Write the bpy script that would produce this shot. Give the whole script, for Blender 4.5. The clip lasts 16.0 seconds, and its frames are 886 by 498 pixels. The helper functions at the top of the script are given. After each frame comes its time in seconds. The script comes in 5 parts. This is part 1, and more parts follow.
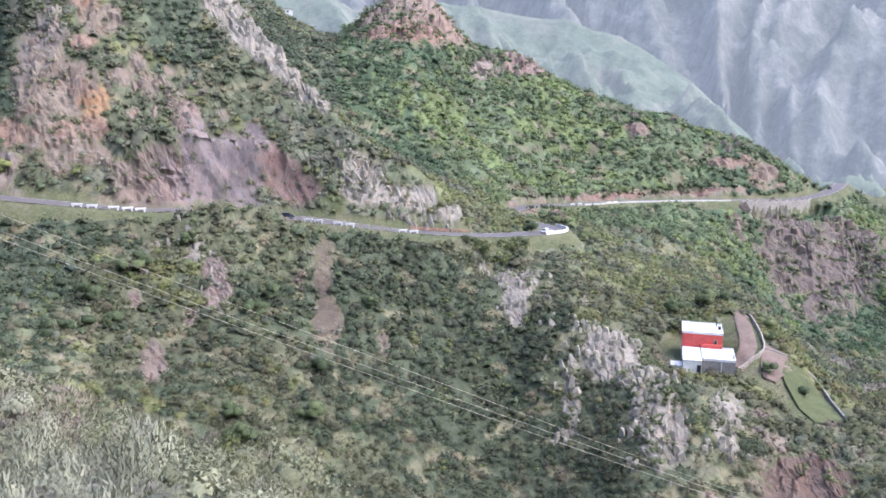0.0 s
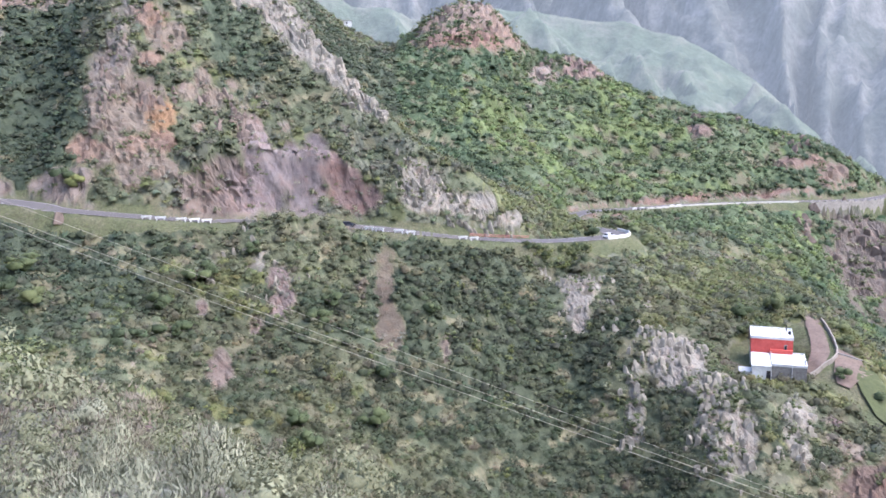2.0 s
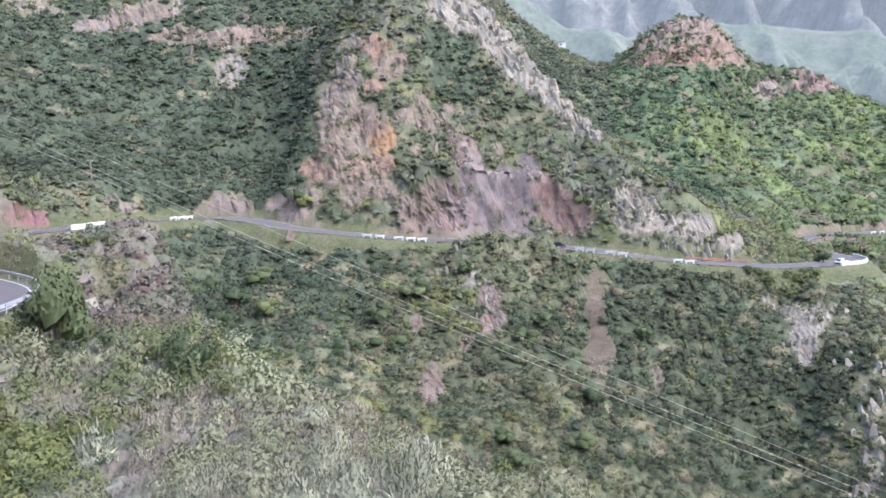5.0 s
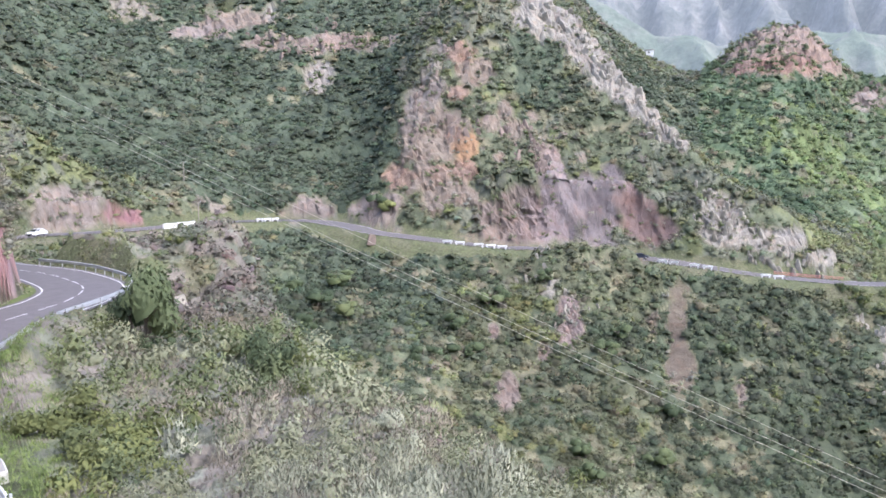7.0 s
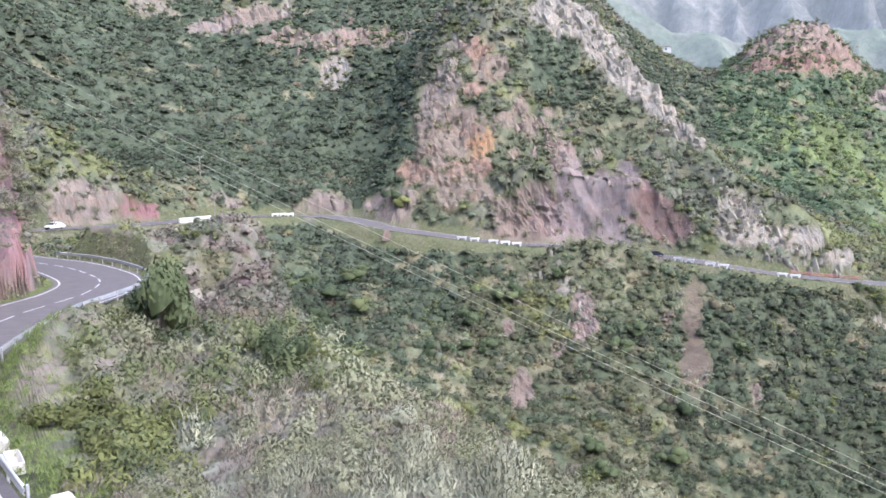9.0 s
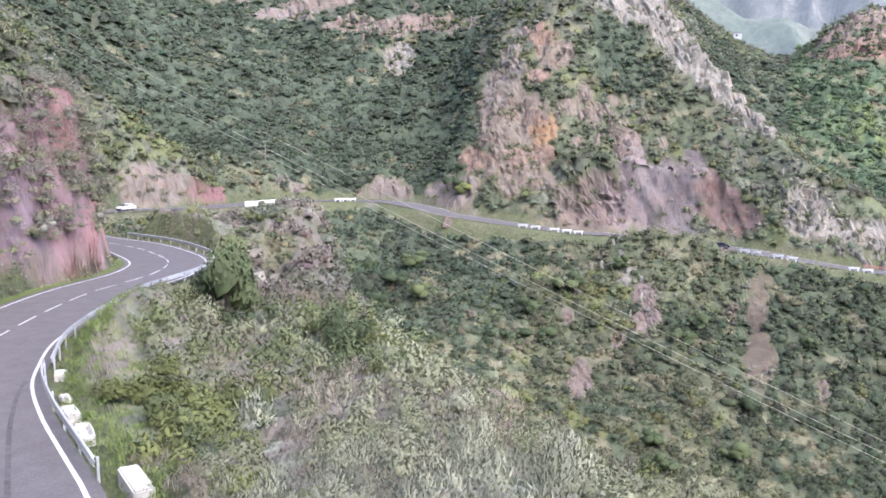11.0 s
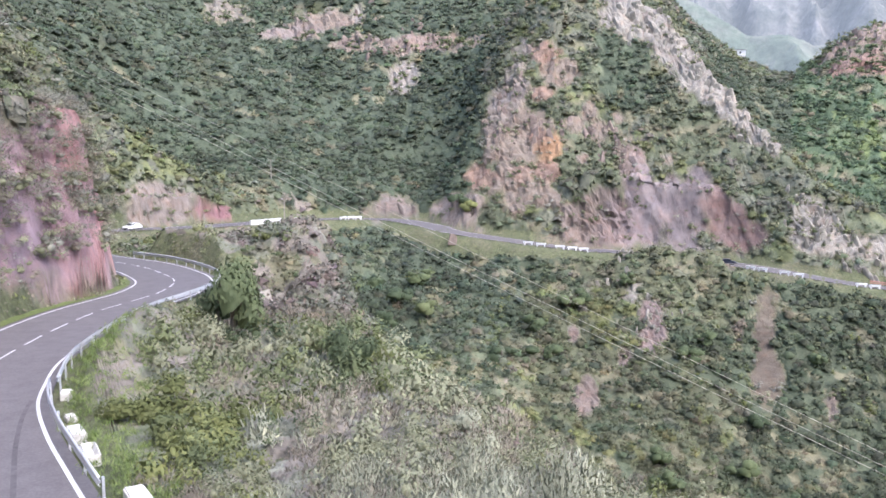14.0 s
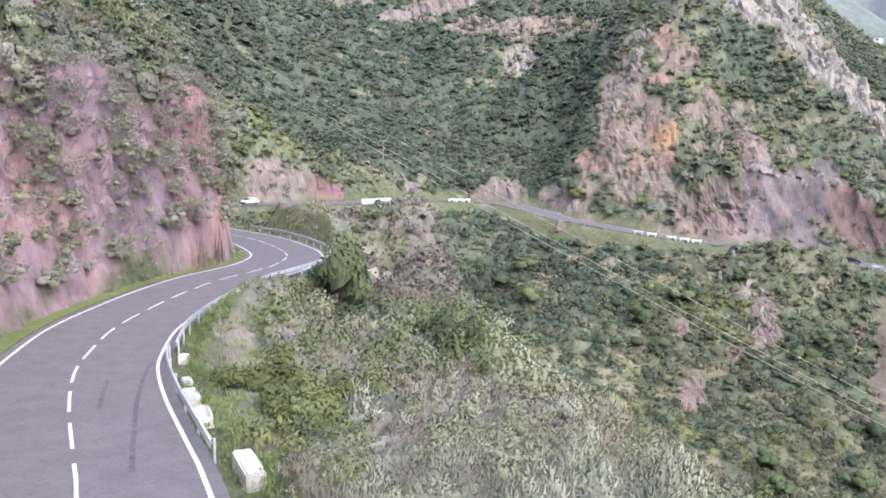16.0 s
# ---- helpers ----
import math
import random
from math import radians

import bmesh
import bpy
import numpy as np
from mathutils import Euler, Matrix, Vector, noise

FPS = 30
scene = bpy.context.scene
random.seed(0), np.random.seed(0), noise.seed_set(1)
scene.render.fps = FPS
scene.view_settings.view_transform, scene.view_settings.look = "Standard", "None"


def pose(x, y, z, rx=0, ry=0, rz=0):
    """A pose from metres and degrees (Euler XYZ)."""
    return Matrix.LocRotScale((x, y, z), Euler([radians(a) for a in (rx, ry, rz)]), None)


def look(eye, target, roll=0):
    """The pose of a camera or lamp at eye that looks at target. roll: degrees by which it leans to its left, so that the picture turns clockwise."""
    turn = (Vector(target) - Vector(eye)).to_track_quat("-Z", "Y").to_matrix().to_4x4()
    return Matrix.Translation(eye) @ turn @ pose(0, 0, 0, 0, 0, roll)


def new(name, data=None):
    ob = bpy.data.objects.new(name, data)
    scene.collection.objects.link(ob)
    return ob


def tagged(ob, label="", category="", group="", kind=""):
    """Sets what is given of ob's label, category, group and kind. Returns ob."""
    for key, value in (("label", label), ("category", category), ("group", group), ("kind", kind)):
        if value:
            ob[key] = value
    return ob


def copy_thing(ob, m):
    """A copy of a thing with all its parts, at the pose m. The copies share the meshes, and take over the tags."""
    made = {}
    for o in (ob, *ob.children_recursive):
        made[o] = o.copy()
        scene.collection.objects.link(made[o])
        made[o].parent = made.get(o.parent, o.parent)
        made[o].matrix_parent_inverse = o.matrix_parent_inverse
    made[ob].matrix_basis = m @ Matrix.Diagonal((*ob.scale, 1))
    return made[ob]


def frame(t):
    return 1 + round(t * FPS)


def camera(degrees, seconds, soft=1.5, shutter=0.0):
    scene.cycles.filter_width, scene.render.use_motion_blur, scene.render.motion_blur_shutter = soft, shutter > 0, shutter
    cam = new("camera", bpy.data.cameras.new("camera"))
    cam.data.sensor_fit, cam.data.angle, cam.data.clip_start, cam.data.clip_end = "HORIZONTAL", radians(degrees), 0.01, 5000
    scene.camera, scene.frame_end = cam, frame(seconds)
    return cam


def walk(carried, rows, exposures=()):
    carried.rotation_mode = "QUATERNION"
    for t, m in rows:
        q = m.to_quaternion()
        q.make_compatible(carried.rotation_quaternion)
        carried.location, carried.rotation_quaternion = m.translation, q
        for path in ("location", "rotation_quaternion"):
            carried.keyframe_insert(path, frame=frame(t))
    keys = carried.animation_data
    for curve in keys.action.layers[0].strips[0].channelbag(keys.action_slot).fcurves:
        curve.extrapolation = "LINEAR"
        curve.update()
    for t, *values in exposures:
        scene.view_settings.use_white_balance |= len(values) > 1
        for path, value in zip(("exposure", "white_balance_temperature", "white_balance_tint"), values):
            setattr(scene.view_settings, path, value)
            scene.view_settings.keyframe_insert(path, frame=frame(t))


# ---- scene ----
cam = camera(55.32, 16.0, soft=1.7)
EYE = (0.0, 0.0, 0.0)
# seconds and the three turns of a camera that stands on the lookout and pans
PATH = [
    (0.0, 80.499, -0.690, 0.116),
    (0.5, 80.775, -0.520, 0.889),
    (1.0, 80.965, -0.232, 1.916),
    (1.5, 80.862, 0.024, 2.975),
    (2.0, 80.958, 0.743, 4.036),
    (2.5, 81.096, 1.065, 5.250),
    (3.0, 81.572, 1.134, 7.186),
    (3.5, 82.385, 1.276, 9.977),
    (4.0, 82.694, 1.322, 12.940),
    (4.5, 82.898, 1.477, 16.039),
    (5.0, 82.660, 1.699, 18.223),
    (7.5, 83.334, 0.639, 24.292),
    (8.0, 83.332, 0.605, 24.419),
    (10.5, 82.144, 0.185, 27.355),
    (11.0, 82.135, 0.004, 28.999),
    (11.5, 82.194, -0.111, 30.138),
    (12.0, 82.198, -0.158, 30.143),
    (12.5, 82.378, -0.164, 29.528),
    (13.0, 82.687, 0.002, 28.675),
    (13.5, 83.012, 0.169, 28.243),
    (14.0, 83.338, 0.303, 29.333),
    (14.5, 83.360, 0.323, 31.363),
    (15.0, 83.168, -0.186, 33.820),
    (15.5, 82.747, -0.720, 35.841),
    (16.0, 82.181, -1.163, 36.805),
]
walk(cam, [(t, pose(*EYE, rx, ry, rz)) for t, rx, ry, rz in PATH], [(0.0, 1.79, 5900, 17), (5.0, 1.78, 5880, 15), (8.0, 1.86, 5940, 16), (16.0, 1.88, 6000, 17)])

# ---- light: bright overcast ----
SUN_AZ, SUN_EL = 105.0, 55.0
world = bpy.data.worlds.new("world")
scene.world = world
world.use_nodes = True
wn = world.node_tree.nodes
sky = wn.new("ShaderNodeTexSky")
sky.sky_type, sky.sun_disc = "NISHITA", False
sky.sun_elevation, sky.sun_rotation = radians(SUN_EL), radians(SUN_AZ)
sky.air_density, sky.dust_density = 1.0, 3.0
wn["Background"].inputs["Strength"].default_value = 0.15
world.node_tree.links.new(sky.outputs[0], wn["Background"].inputs["Color"])
sun = new("sun", bpy.data.lights.new("sun", "SUN"))
sun.data.energy, sun.data.angle, sun.data.color = 1.0, radians(60), (1.0, 0.97, 0.93)
a, b = radians(SUN_AZ), radians(SUN_EL)
sun.matrix_world = look((math.sin(a) * math.cos(b) * 200, math.cos(a) * math.cos(b) * 200, math.sin(b) * 200), (0, 0, 0))

# ---- materials ----
def material(name, rough=0.8, metal=0.0):
    m = bpy.data.materials.new(name)
    m.use_nodes = True
    s = m.node_tree.nodes["Principled BSDF"]
    s.inputs["Roughness"].default_value, s.inputs["Metallic"].default_value = rough, metal
    s.inputs["Specular IOR Level"].default_value = 0.25
    return m


class Nodes:
    """Short hand for wiring a material."""

    def __init__(self, m):
        self.t = m.node_tree
        self.s = self.t.nodes["Principled BSDF"]
        self.pos = self.add("ShaderNodeNewGeometry").outputs["Position"]

    def add(self, kind):
        return self.t.nodes.new(kind)

    def attribute(self, name):
        n = self.add("ShaderNodeAttribute")
        n.attribute_name = name
        return n

    def link(self, a, b):
        self.t.links.new(a, b)

    def noise(self, scale, detail=4.0, rough=0.6, stretch=None, distort=0.0):
        n = self.add("ShaderNodeTexNoise")
        n.inputs["Scale"].default_value, n.inputs["Detail"].default_value = scale, detail
        n.inputs["Roughness"].default_value, n.inputs["Distortion"].default_value = rough, distort
        src = self.pos
        if stretch:
            v = self.add("ShaderNodeVectorMath")
            v.operation = "MULTIPLY"
            v.inputs[1].default_value = stretch
            self.link(self.pos, v.inputs[0])
            src = v.outputs[0]
        self.link(src, n.inputs["Vector"])
        return n.outputs["Fac"]

    def ramp(self, fac, stops):
        r = self.add("ShaderNodeValToRGB")
        e = r.color_ramp.elements
        while len(e) < len(stops):
            e.new(0.5)
        for el, (p, c) in zip(e, stops):
            el.position = p
            el.color = (*c, 1) if len(c) == 3 else c
        self.link(fac, r.inputs["Fac"])
        return r.outputs["Color"]

    def mix(self, fac, a, b, how="MIX"):
        n = self.add("ShaderNodeMix")
        n.data_type, n.blend_type = "RGBA", how
        for sock, v in ((n.inputs[0], fac), (n.inputs[6], a), (n.inputs[7], b)):
            if isinstance(v, (int, float)):
                sock.default_value = v
            elif isinstance(v, tuple):
                sock.default_value = (*v, 1)
            else:
                self.link(v, sock)
        return n.outputs[2]

    def bump(self, fac, strength, distance):
        b = self.add("ShaderNodeBump")
        b.inputs["Strength"].default_value, b.inputs["Distance"].default_value = strength, distance
        self.link(fac, b.inputs["Height"])
        self.link(b.outputs[0], self.s.inputs["Normal"])

    def base(self, c):
        self.link(c, self.s.inputs["Base Color"])

    def leafy(self, c, share=.2, thin_leaf=None):
        """Leaves let part of the light through; where thin_leaf is given it says which faces are single leaves."""
        self.base(c)
        thin = self.add("ShaderNodeBsdfTranslucent")
        self.link(c, thin.inputs["Color"])
        both = self.add("ShaderNodeMixShader")
        both.inputs[0].default_value = share
        if thin_leaf:
            self.link(thin_leaf, both.inputs[0])
        self.link(self.s.outputs[0], both.inputs[1])
        self.link(thin.outputs[0], both.inputs[2])
        self.link(both.outputs[0], self.t.nodes["Material Output"].inputs["Surface"])


def leaf_material(name, dark, mid, light):
    """Leaves whose colour goes by the plant, with a little play from leaf to leaf."""
    m = material(name, 0.75)
    n = Nodes(m)
    tone = n.ramp(n.attribute("plant").outputs["Fac"], [(0.0, dark), (0.5, mid), (1.0, light)])
    isl = n.add("ShaderNodeNewGeometry").outputs["Random Per Island"]
    var = n.ramp(isl, [(0.0, (0.86, 0.88, 0.86)), (0.6, (1.0, 1.0, 1.0)), (1.0, (1.16, 1.14, 1.1))])
    leafage = n.noise(2.6, 3, 0.7)
    mottle = n.ramp(leafage, [(0.28, (0.78, 0.8, 0.78)), (0.5, (1.0, 1.0, 1.0)), (0.72, (1.18, 1.17, 1.12))])
    n.leafy(n.mix(1.0, n.mix(1.0, tone, var, "MULTIPLY"), mottle, "MULTIPLY"))
    n.bump(leafage, 0.3, 0.15)
    return m


def grainy(name, a, b, scale, rough=0.85, bump=0.3, dist=0.02, stretch=None, metal=0.0):
    m = material(name, rough, metal)
    n = Nodes(m)
    f = n.noise(scale, 6, 0.65, stretch)
    g = n.noise(scale * 0.11, 3)
    n.base(n.mix(n.ramp(g, [(0.35, (0, 0, 0)), (0.65, (1, 1, 1))]), n.ramp(f, [(0.3, a), (0.7, b)]), n.ramp(f, [(0.3, tuple(x * 0.8 for x in a)), (0.7, tuple(x * 0.85 for x in b))])))
    n.bump(f, bump, dist)
    return m


LEAF = {
    "laurel": leaf_material("laurel_leaf", (0.052, 0.072, 0.038), (0.076, 0.100, 0.048), (0.112, 0.136, 0.062)),
    "green": leaf_material("green_leaf", (0.090, 0.108, 0.050), (0.126, 0.146, 0.066), (0.174, 0.194, 0.090)),
    "lime": leaf_material("lime_leaf", (0.094, 0.106, 0.038), (0.130, 0.144, 0.050), (0.180, 0.194, 0.072)),
    "grey": leaf_material("grey_leaf", (0.156, 0.161, 0.096), (0.209, 0.215, 0.131), (0.284, 0.289, 0.188)),
    "fresh": leaf_material("fresh_grass", (0.108, 0.150, 0.042), (0.150, 0.198, 0.060), (0.204, 0.252, 0.084)),
    "ash": leaf_material("ash_leaf", (0.150, 0.150, 0.116), (0.200, 0.198, 0.158), (0.260, 0.255, 0.208)),
    "silver": leaf_material("silver_leaf", (0.198, 0.204, 0.142), (0.264, 0.270, 0.192), (0.348, 0.350, 0.253)),
    "dry": leaf_material("dry_twig", (0.159, 0.136, 0.102), (0.209, 0.181, 0.138), (0.277, 0.244, 0.186)),
}

FOLIAGE = material("scrub_foliage", 0.8)
n = Nodes(FOLIAGE)
grain = n.noise(1.1, 6, 0.82)
mottle = n.ramp(grain, [(0.34, (0.76, 0.78, 0.76)), (0.5, (1.0, 1.0, 1.0)), (0.64, (1.2, 1.19, 1.14))])
n.leafy(n.mix(1.0, n.attribute("leaf").outputs["Color"], mottle, "MULTIPLY"), thin_leaf=n.attribute("thin").outputs["Fac"])
n.bump(grain, 0.4, 0.4)

# ground: soil and turf where the tint is plain, bare rock where the rock value is high
GROUND = material("hillside", 0.95)
n = Nodes(GROUND)
rock = n.attribute("rock").outputs["Fac"]
tint = n.attribute("strata").outputs["Color"]
turf = n.ramp(n.noise(0.09, 5), [(0.3, (0.075, 0.09, 0.048)), (0.5, (0.11, 0.118, 0.062)), (0.64, (0.14, 0.132, 0.085)), (0.76, (0.185, 0.145, 0.115))])
turf = n.mix(1.0, turf, n.ramp(n.noise(1.8, 7, 0.75), [(0.3, (0.5, 0.5, 0.5)), (0.5, (1, 1, 1)), (0.68, (1.5, 1.45, 1.3))]), "MULTIPLY")
crack = n.noise(0.55, 8, 0.72, (1.0, 1.0, 0.45), 0.6)
stone = n.mix(1.0, tint, n.ramp(crack, [(0.3, (0.5, 0.48, 0.48)), (0.45, (0.9, 0.9, 0.9)), (0.62, (1.08, 1.08, 1.08)), (0.8, (1.4, 1.38, 1.35))]), "MULTIPLY")
stain = n.noise(0.12, 4, 0.6)
stone = n.mix(1.0, stone, n.ramp(stain, [(0.3, (0.75, 0.72, 0.72)), (0.6, (1.08, 1.05, 1.0))]), "MULTIPLY")
hue = n.ramp(n.noise(0.3, 4, 0.65), [(0.32, (1.07, 0.95, 0.9)), (0.5, (1.0, 1.0, 1.0)), (0.68, (0.99, 1.01, 1.05))])
stone = n.mix(1.0, stone, hue, "MULTIPLY")
n.base(n.mix(rock, turf, stone))
n.bump(crack, 0.9, 0.8)

ASPHALT = grainy("asphalt", (0.102, 0.092, 0.093), (0.142, 0.129, 0.128), 9.0, 0.8, 0.15, 0.01)
LINE = grainy("road_paint", (0.42, 0.41, 0.4), (0.68, 0.67, 0.66), 6.0, 0.6, 0.1, 0.003)
WHITE = grainy("white_paint", (0.6, 0.59, 0.57), (0.8, 0.79, 0.77), 3.0, 0.7, 0.1, 0.005)
ZINC = grainy("galvanised_steel", (0.42, 0.43, 0.44), (0.56, 0.57, 0.58), 5.0, 0.5, 0.05, 0.002, metal=0.25)
VERGE = grainy("verge_grass", (0.078, 0.102, 0.03), (0.138, 0.165, 0.055), 3.0, 0.95, 0.6, 0.05)
STONE = {
    "pale": grainy("pale_rock", (0.19, 0.17, 0.138), (0.42, 0.385, 0.318), 0.7, 0.95, 0.8, 0.25, (1, 1, 0.5)),
    "brown": grainy("brown_rock", (0.11, 0.085, 0.07), (0.27, 0.21, 0.175), 0.7, 0.95, 0.8, 0.25, (1, 1, 0.5)),
}

# ---- the lie of the land: bearing from the lookout (degrees, left is positive), distance (m), rise over distance ----
def plan(az, r):
    return -r * math.sin(radians(az)), r * math.cos(radians(az))


def at(az, r, e):
    return Vector((*plan(az, r), e * r))


SHOULDER = [(8, 11, -.60), (11, 12, -.53), (13, 13, -.50), (17, 14.5, -.465), (20.8, 16, -.445), (23.8, 19, -.41), (26.7, 24, -.378), (28.6, 30, -.342), (30.8, 42, -.302),
            (32.5, 56, -.268), (34.5, 75, -.242), (35.9, 95, -.198), (36.4, 108, -.168), (37.5, 150, -.136), (0, 9, -.66),
            (-15, 9, -.66), (-30, 9, -.62), (45, 22, -.43), (45, 35, -.32), (45, 62, -.21), (45, 82, -.168), (40, 17, -.47), (40, 27, -.375),
            (40, 48, -.265), (40, 85, -.18), (40, 130, -.142), (50, 21, -.44), (52, 30, -.36), (50, 40, -.28), (60, 15, -.62), (75, 18, -.52)]
VALLEY = [(35, 112, -.30), (33, 95, -.42), (30, 75, -.50), (25, 60, -.58), (15, 50, -.68), (0, 50, -.75), (-15, 50, -.75), (-28, 50, -.70), (36, 160, -.20),
          (34, 150, -.26), (30, 122, -.37), (26, 150, -.302), (22, 125, -.44), (14, 130, -.455), (6, 140, -.47), (-1, 140, -.51), (-9, 150, -.46),
          (-21, 150, -.45), (-29, 160, -.40), (26, 108, -.46), (15, 100, -.58), (0, 105, -.62), (-12, 110, -.62), (-25, 110, -.58)]
FAR_BANK = [(30, 205, -.16), (30, 165, -.25), (38, 200, -.135), (41, 185, -.128), (47, 130, -.142), (44, 150, -.136), (47, 165, -.127), (44, 187, -.122), (38, 178, -.142), (20, 195, -.20), (20, 160, -.31), (10, 200, -.20), (10, 165, -.32), (2, 200, -.23), (2, 165, -.37),
            (-5, 205, -.248), (-5, 175, -.36), (25, 190, -.20), (15, 190, -.22)]
RIDGE = [(-1.4, 238, -.158), (-6.5, 225, -.195), (-10.4, 205, -.246), (-13.5, 190, -.284), (-15.6, 165, -.336), (-16.6, 150, -.415), (-19.4, 160, -.385),
         (-8.6, 180, -.302), (-8.8, 160, -.41), (-9, 262, -.168), (-12, 250, -.198), (-15, 235, -.218), (-17.5, 189, -.306), (-19.2, 189, -.306), (-17, 200, -.288), (-16.2, 189, -.304),
         (-19.5, 238, -.224), (-20.2, 222, -.237), (-20.7, 208, -.264), (-20.1, 196, -.294), (-21.3, 203, -.272), (-23.2, 197, -.294), (-26.4, 186, -.34), (-24.1, 184, -.342),
         (-22.2, 202, -.283), (-21.5, 260, -.236), (-25, 230, -.30), (-24, 300, -.27),
         (-28, 300, -.28), (-17, 290, -.185), (-13, 300, -.158)]
CLIFFS = [(-19.1, 440, -.118), (-22.5, 458, -.124), (-25.8, 472, -.132), (-22.9, 405, -.205), (-28.3, 405, -.22), (-19, 400, -.15), (-9, 330, -.13), (-4.5, 274, -.134), (-5.5, 284, -.13), (-3, 300, -.115), (-2, 270, -.125),
          (-14, 380, -.12), (-6.3, 358, -.115), (-11.9, 400, -.107), (-19.1, 449, -.10), (-24, 523, -.09)]
BROWN_HILL = [(7, 540, .069), (5.3, 555, .094), (4.6, 556, .11), (3.1, 558, .12), (.7, 556, .113), (-.4, 555, .094), (-.95, 550, .07), (-2.7, 545, .054), (-4.7, 545, .06), (-6, 540, .046), (-7.9, 530, .025), (-11.7, 515, .003),
              (-15.3, 505, -.022), (-18.8, 500, -.039), (-22.3, 515, -.062), (2, 450, .03), (-3, 440, -.02), (-8, 450, -.04), (-12, 450, -.05),
              (-17, 465, -.068), (0, 350, -.08), (3, 380, -.04), (6, 400, .0), (3, 700, .05), (-6, 700, -.03), (-15, 650, -.09), (-22, 650, -.12),
              (-26, 560, -.10), (10.6, 640, .098), (9, 600, .075), (13, 640, .125), (10, 800, .07)]
SPIRE = [(26.2, 245, -.03), (26.1, 256, .048), (25.8, 268, .112), (24.5, 275, .143), (22, 300, .17), (20, 325, .20), (17.4, 302, .165), (15.5, 298, .158),
         (13.7, 288, .119), (11.5, 278, .067), (9.3, 268, .02), (7.7, 262, -.003), (4.6, 252, -.053), (1.5, 246, -.092), (22, 250, .03), (22, 262, .09),
         (18.1, 256, .055), (18, 272, .105), (14, 255, .02), (12, 248, -.02), (20, 237, -.05), (12, 243, -.03), (15, 240, -.03), (12, 312, .02),
         (8, 300, -.03), (5, 300, -.055), (2, 290, -.09), (16, 340, .13), (27.6, 290, .0), (28, 320, .04)]
MOUNTAIN = [(28, 370, .10), (30, 290, -.03), (32, 400, .13), (25, 430, .17), (36, 265, -.05), (36, 330, .03), (36, 400, .115), (36, 500, .20), (43, 260, -.02),
            (43, 330, .06), (43, 420, .13), (43, 520, .20), (50, 300, .06), (50, 420, .17), (58, 400, .22), (20, 520, .25), (30, 560, .26),
            (51.1, 90, .034), (52.4, 93, .055), (53.7, 97, .077), (55.4, 103, .112), (57, 108, .142), (60, 118, .22), (64, 125, .3), (57, 140, .10), (54, 130, .04), (61, 150, .19), (47.3, 232, -.012), (43.6, 232, -.05), (45.4, 232, -.03), (50, 240, .014), (51.4, 245, .031), (46, 250, -.035), (50, 262, .0),
            (54, 245, .10), (64, 60, .06), (61, 64, .055), (58, 74, .04), (54, 87, .03), (64, 82, .15)]
BEHIND = [(70, 62, .12), (70, 90, .25), (80, 60, .2), (75, 50, .06), (90, 20, -.4), (120, 20, -.1), (150, 30, .2), (180, 30, .3), (-150, 30, .3), (-120, 30, .1), (-90, 30, -.3),
          (-60, 30, -.6), (90, 150, .35), (130, 150, .4), (180, 150, .45), (-130, 150, .4), (-90, 150, .1), (-60, 150, -.3), (90, 600, .3),
          (140, 600, .3), (180, 600, .3), (-140, 600, .3)]
OUTER = [(-90, 600, .1), (-60, 600, -.05), (-45, 600, -.1), (-28, 1100, -.08), (-10, 1100, -.03), (10, 1100, .03), (30, 1100, .2), (50, 1100, .2), (75, 1100, .2), (-60, 1100, .0),
         (-120, 1100, .2), (150, 1100, .2)]
FOOT = [(a, r, e) for a in range(0, 360, 45) for r, e in ((2.2, -.8),)] + [(180, 6, .02), (120, 6, -.1), (-120, 6, -.1), (60, 6, -.5), (0, 6, -.62), (-60, 6, -.62)]
LAND = np.array(SHOULDER + VALLEY + FAR_BANK + RIDGE + CLIFFS + BROWN_HILL + SPIRE + MOUNTAIN + BEHIND + OUTER + FOOT)


def chart(az, r):
    a = np.radians(az)
    return np.stack([5.7 * np.cos(a), 5.7 * np.sin(a), 2.6 * np.log(r)], -1)


def kernel(a, b):
    d = a @ b.T * -2 + (a * a).sum(1)[:, None] + (b * b).sum(1)[None]
    return np.sqrt(np.maximum(d, 0) + 0.05)


CENTRES = chart(LAND[:, 0], LAND[:, 1])
WEIGHTS = np.linalg.solve(kernel(CENTRES, CENTRES) + 0.004 * np.eye(len(LAND)) * -1, LAND[:, 2])


def base_height(az, r):
    out = np.empty(az.size)
    c = chart(az.ravel(), r.ravel())
    for i in range(0, az.size, 40000):
        out[i:i + 40000] = kernel(c[i:i + 40000], CENTRES) @ WEIGHTS
    return (out * r.ravel()).reshape(az.shape)


# ---- smooth random relief ----
def hashed(ix, iy, iz, seed):
    h = (ix * 374761393 + iy * 668265263 + iz * 2147483647 + seed * 974711) & 0xFFFFFFFF
    h = ((h ^ (h >> 13)) * 1274126177) & 0xFFFFFFFF
    h = (h ^ (h >> 16)) * 2246822519 & 0xFFFFFFFF
    return ((h ^ (h >> 15)) & 0xFFFFFF) / 0xFFFFFF


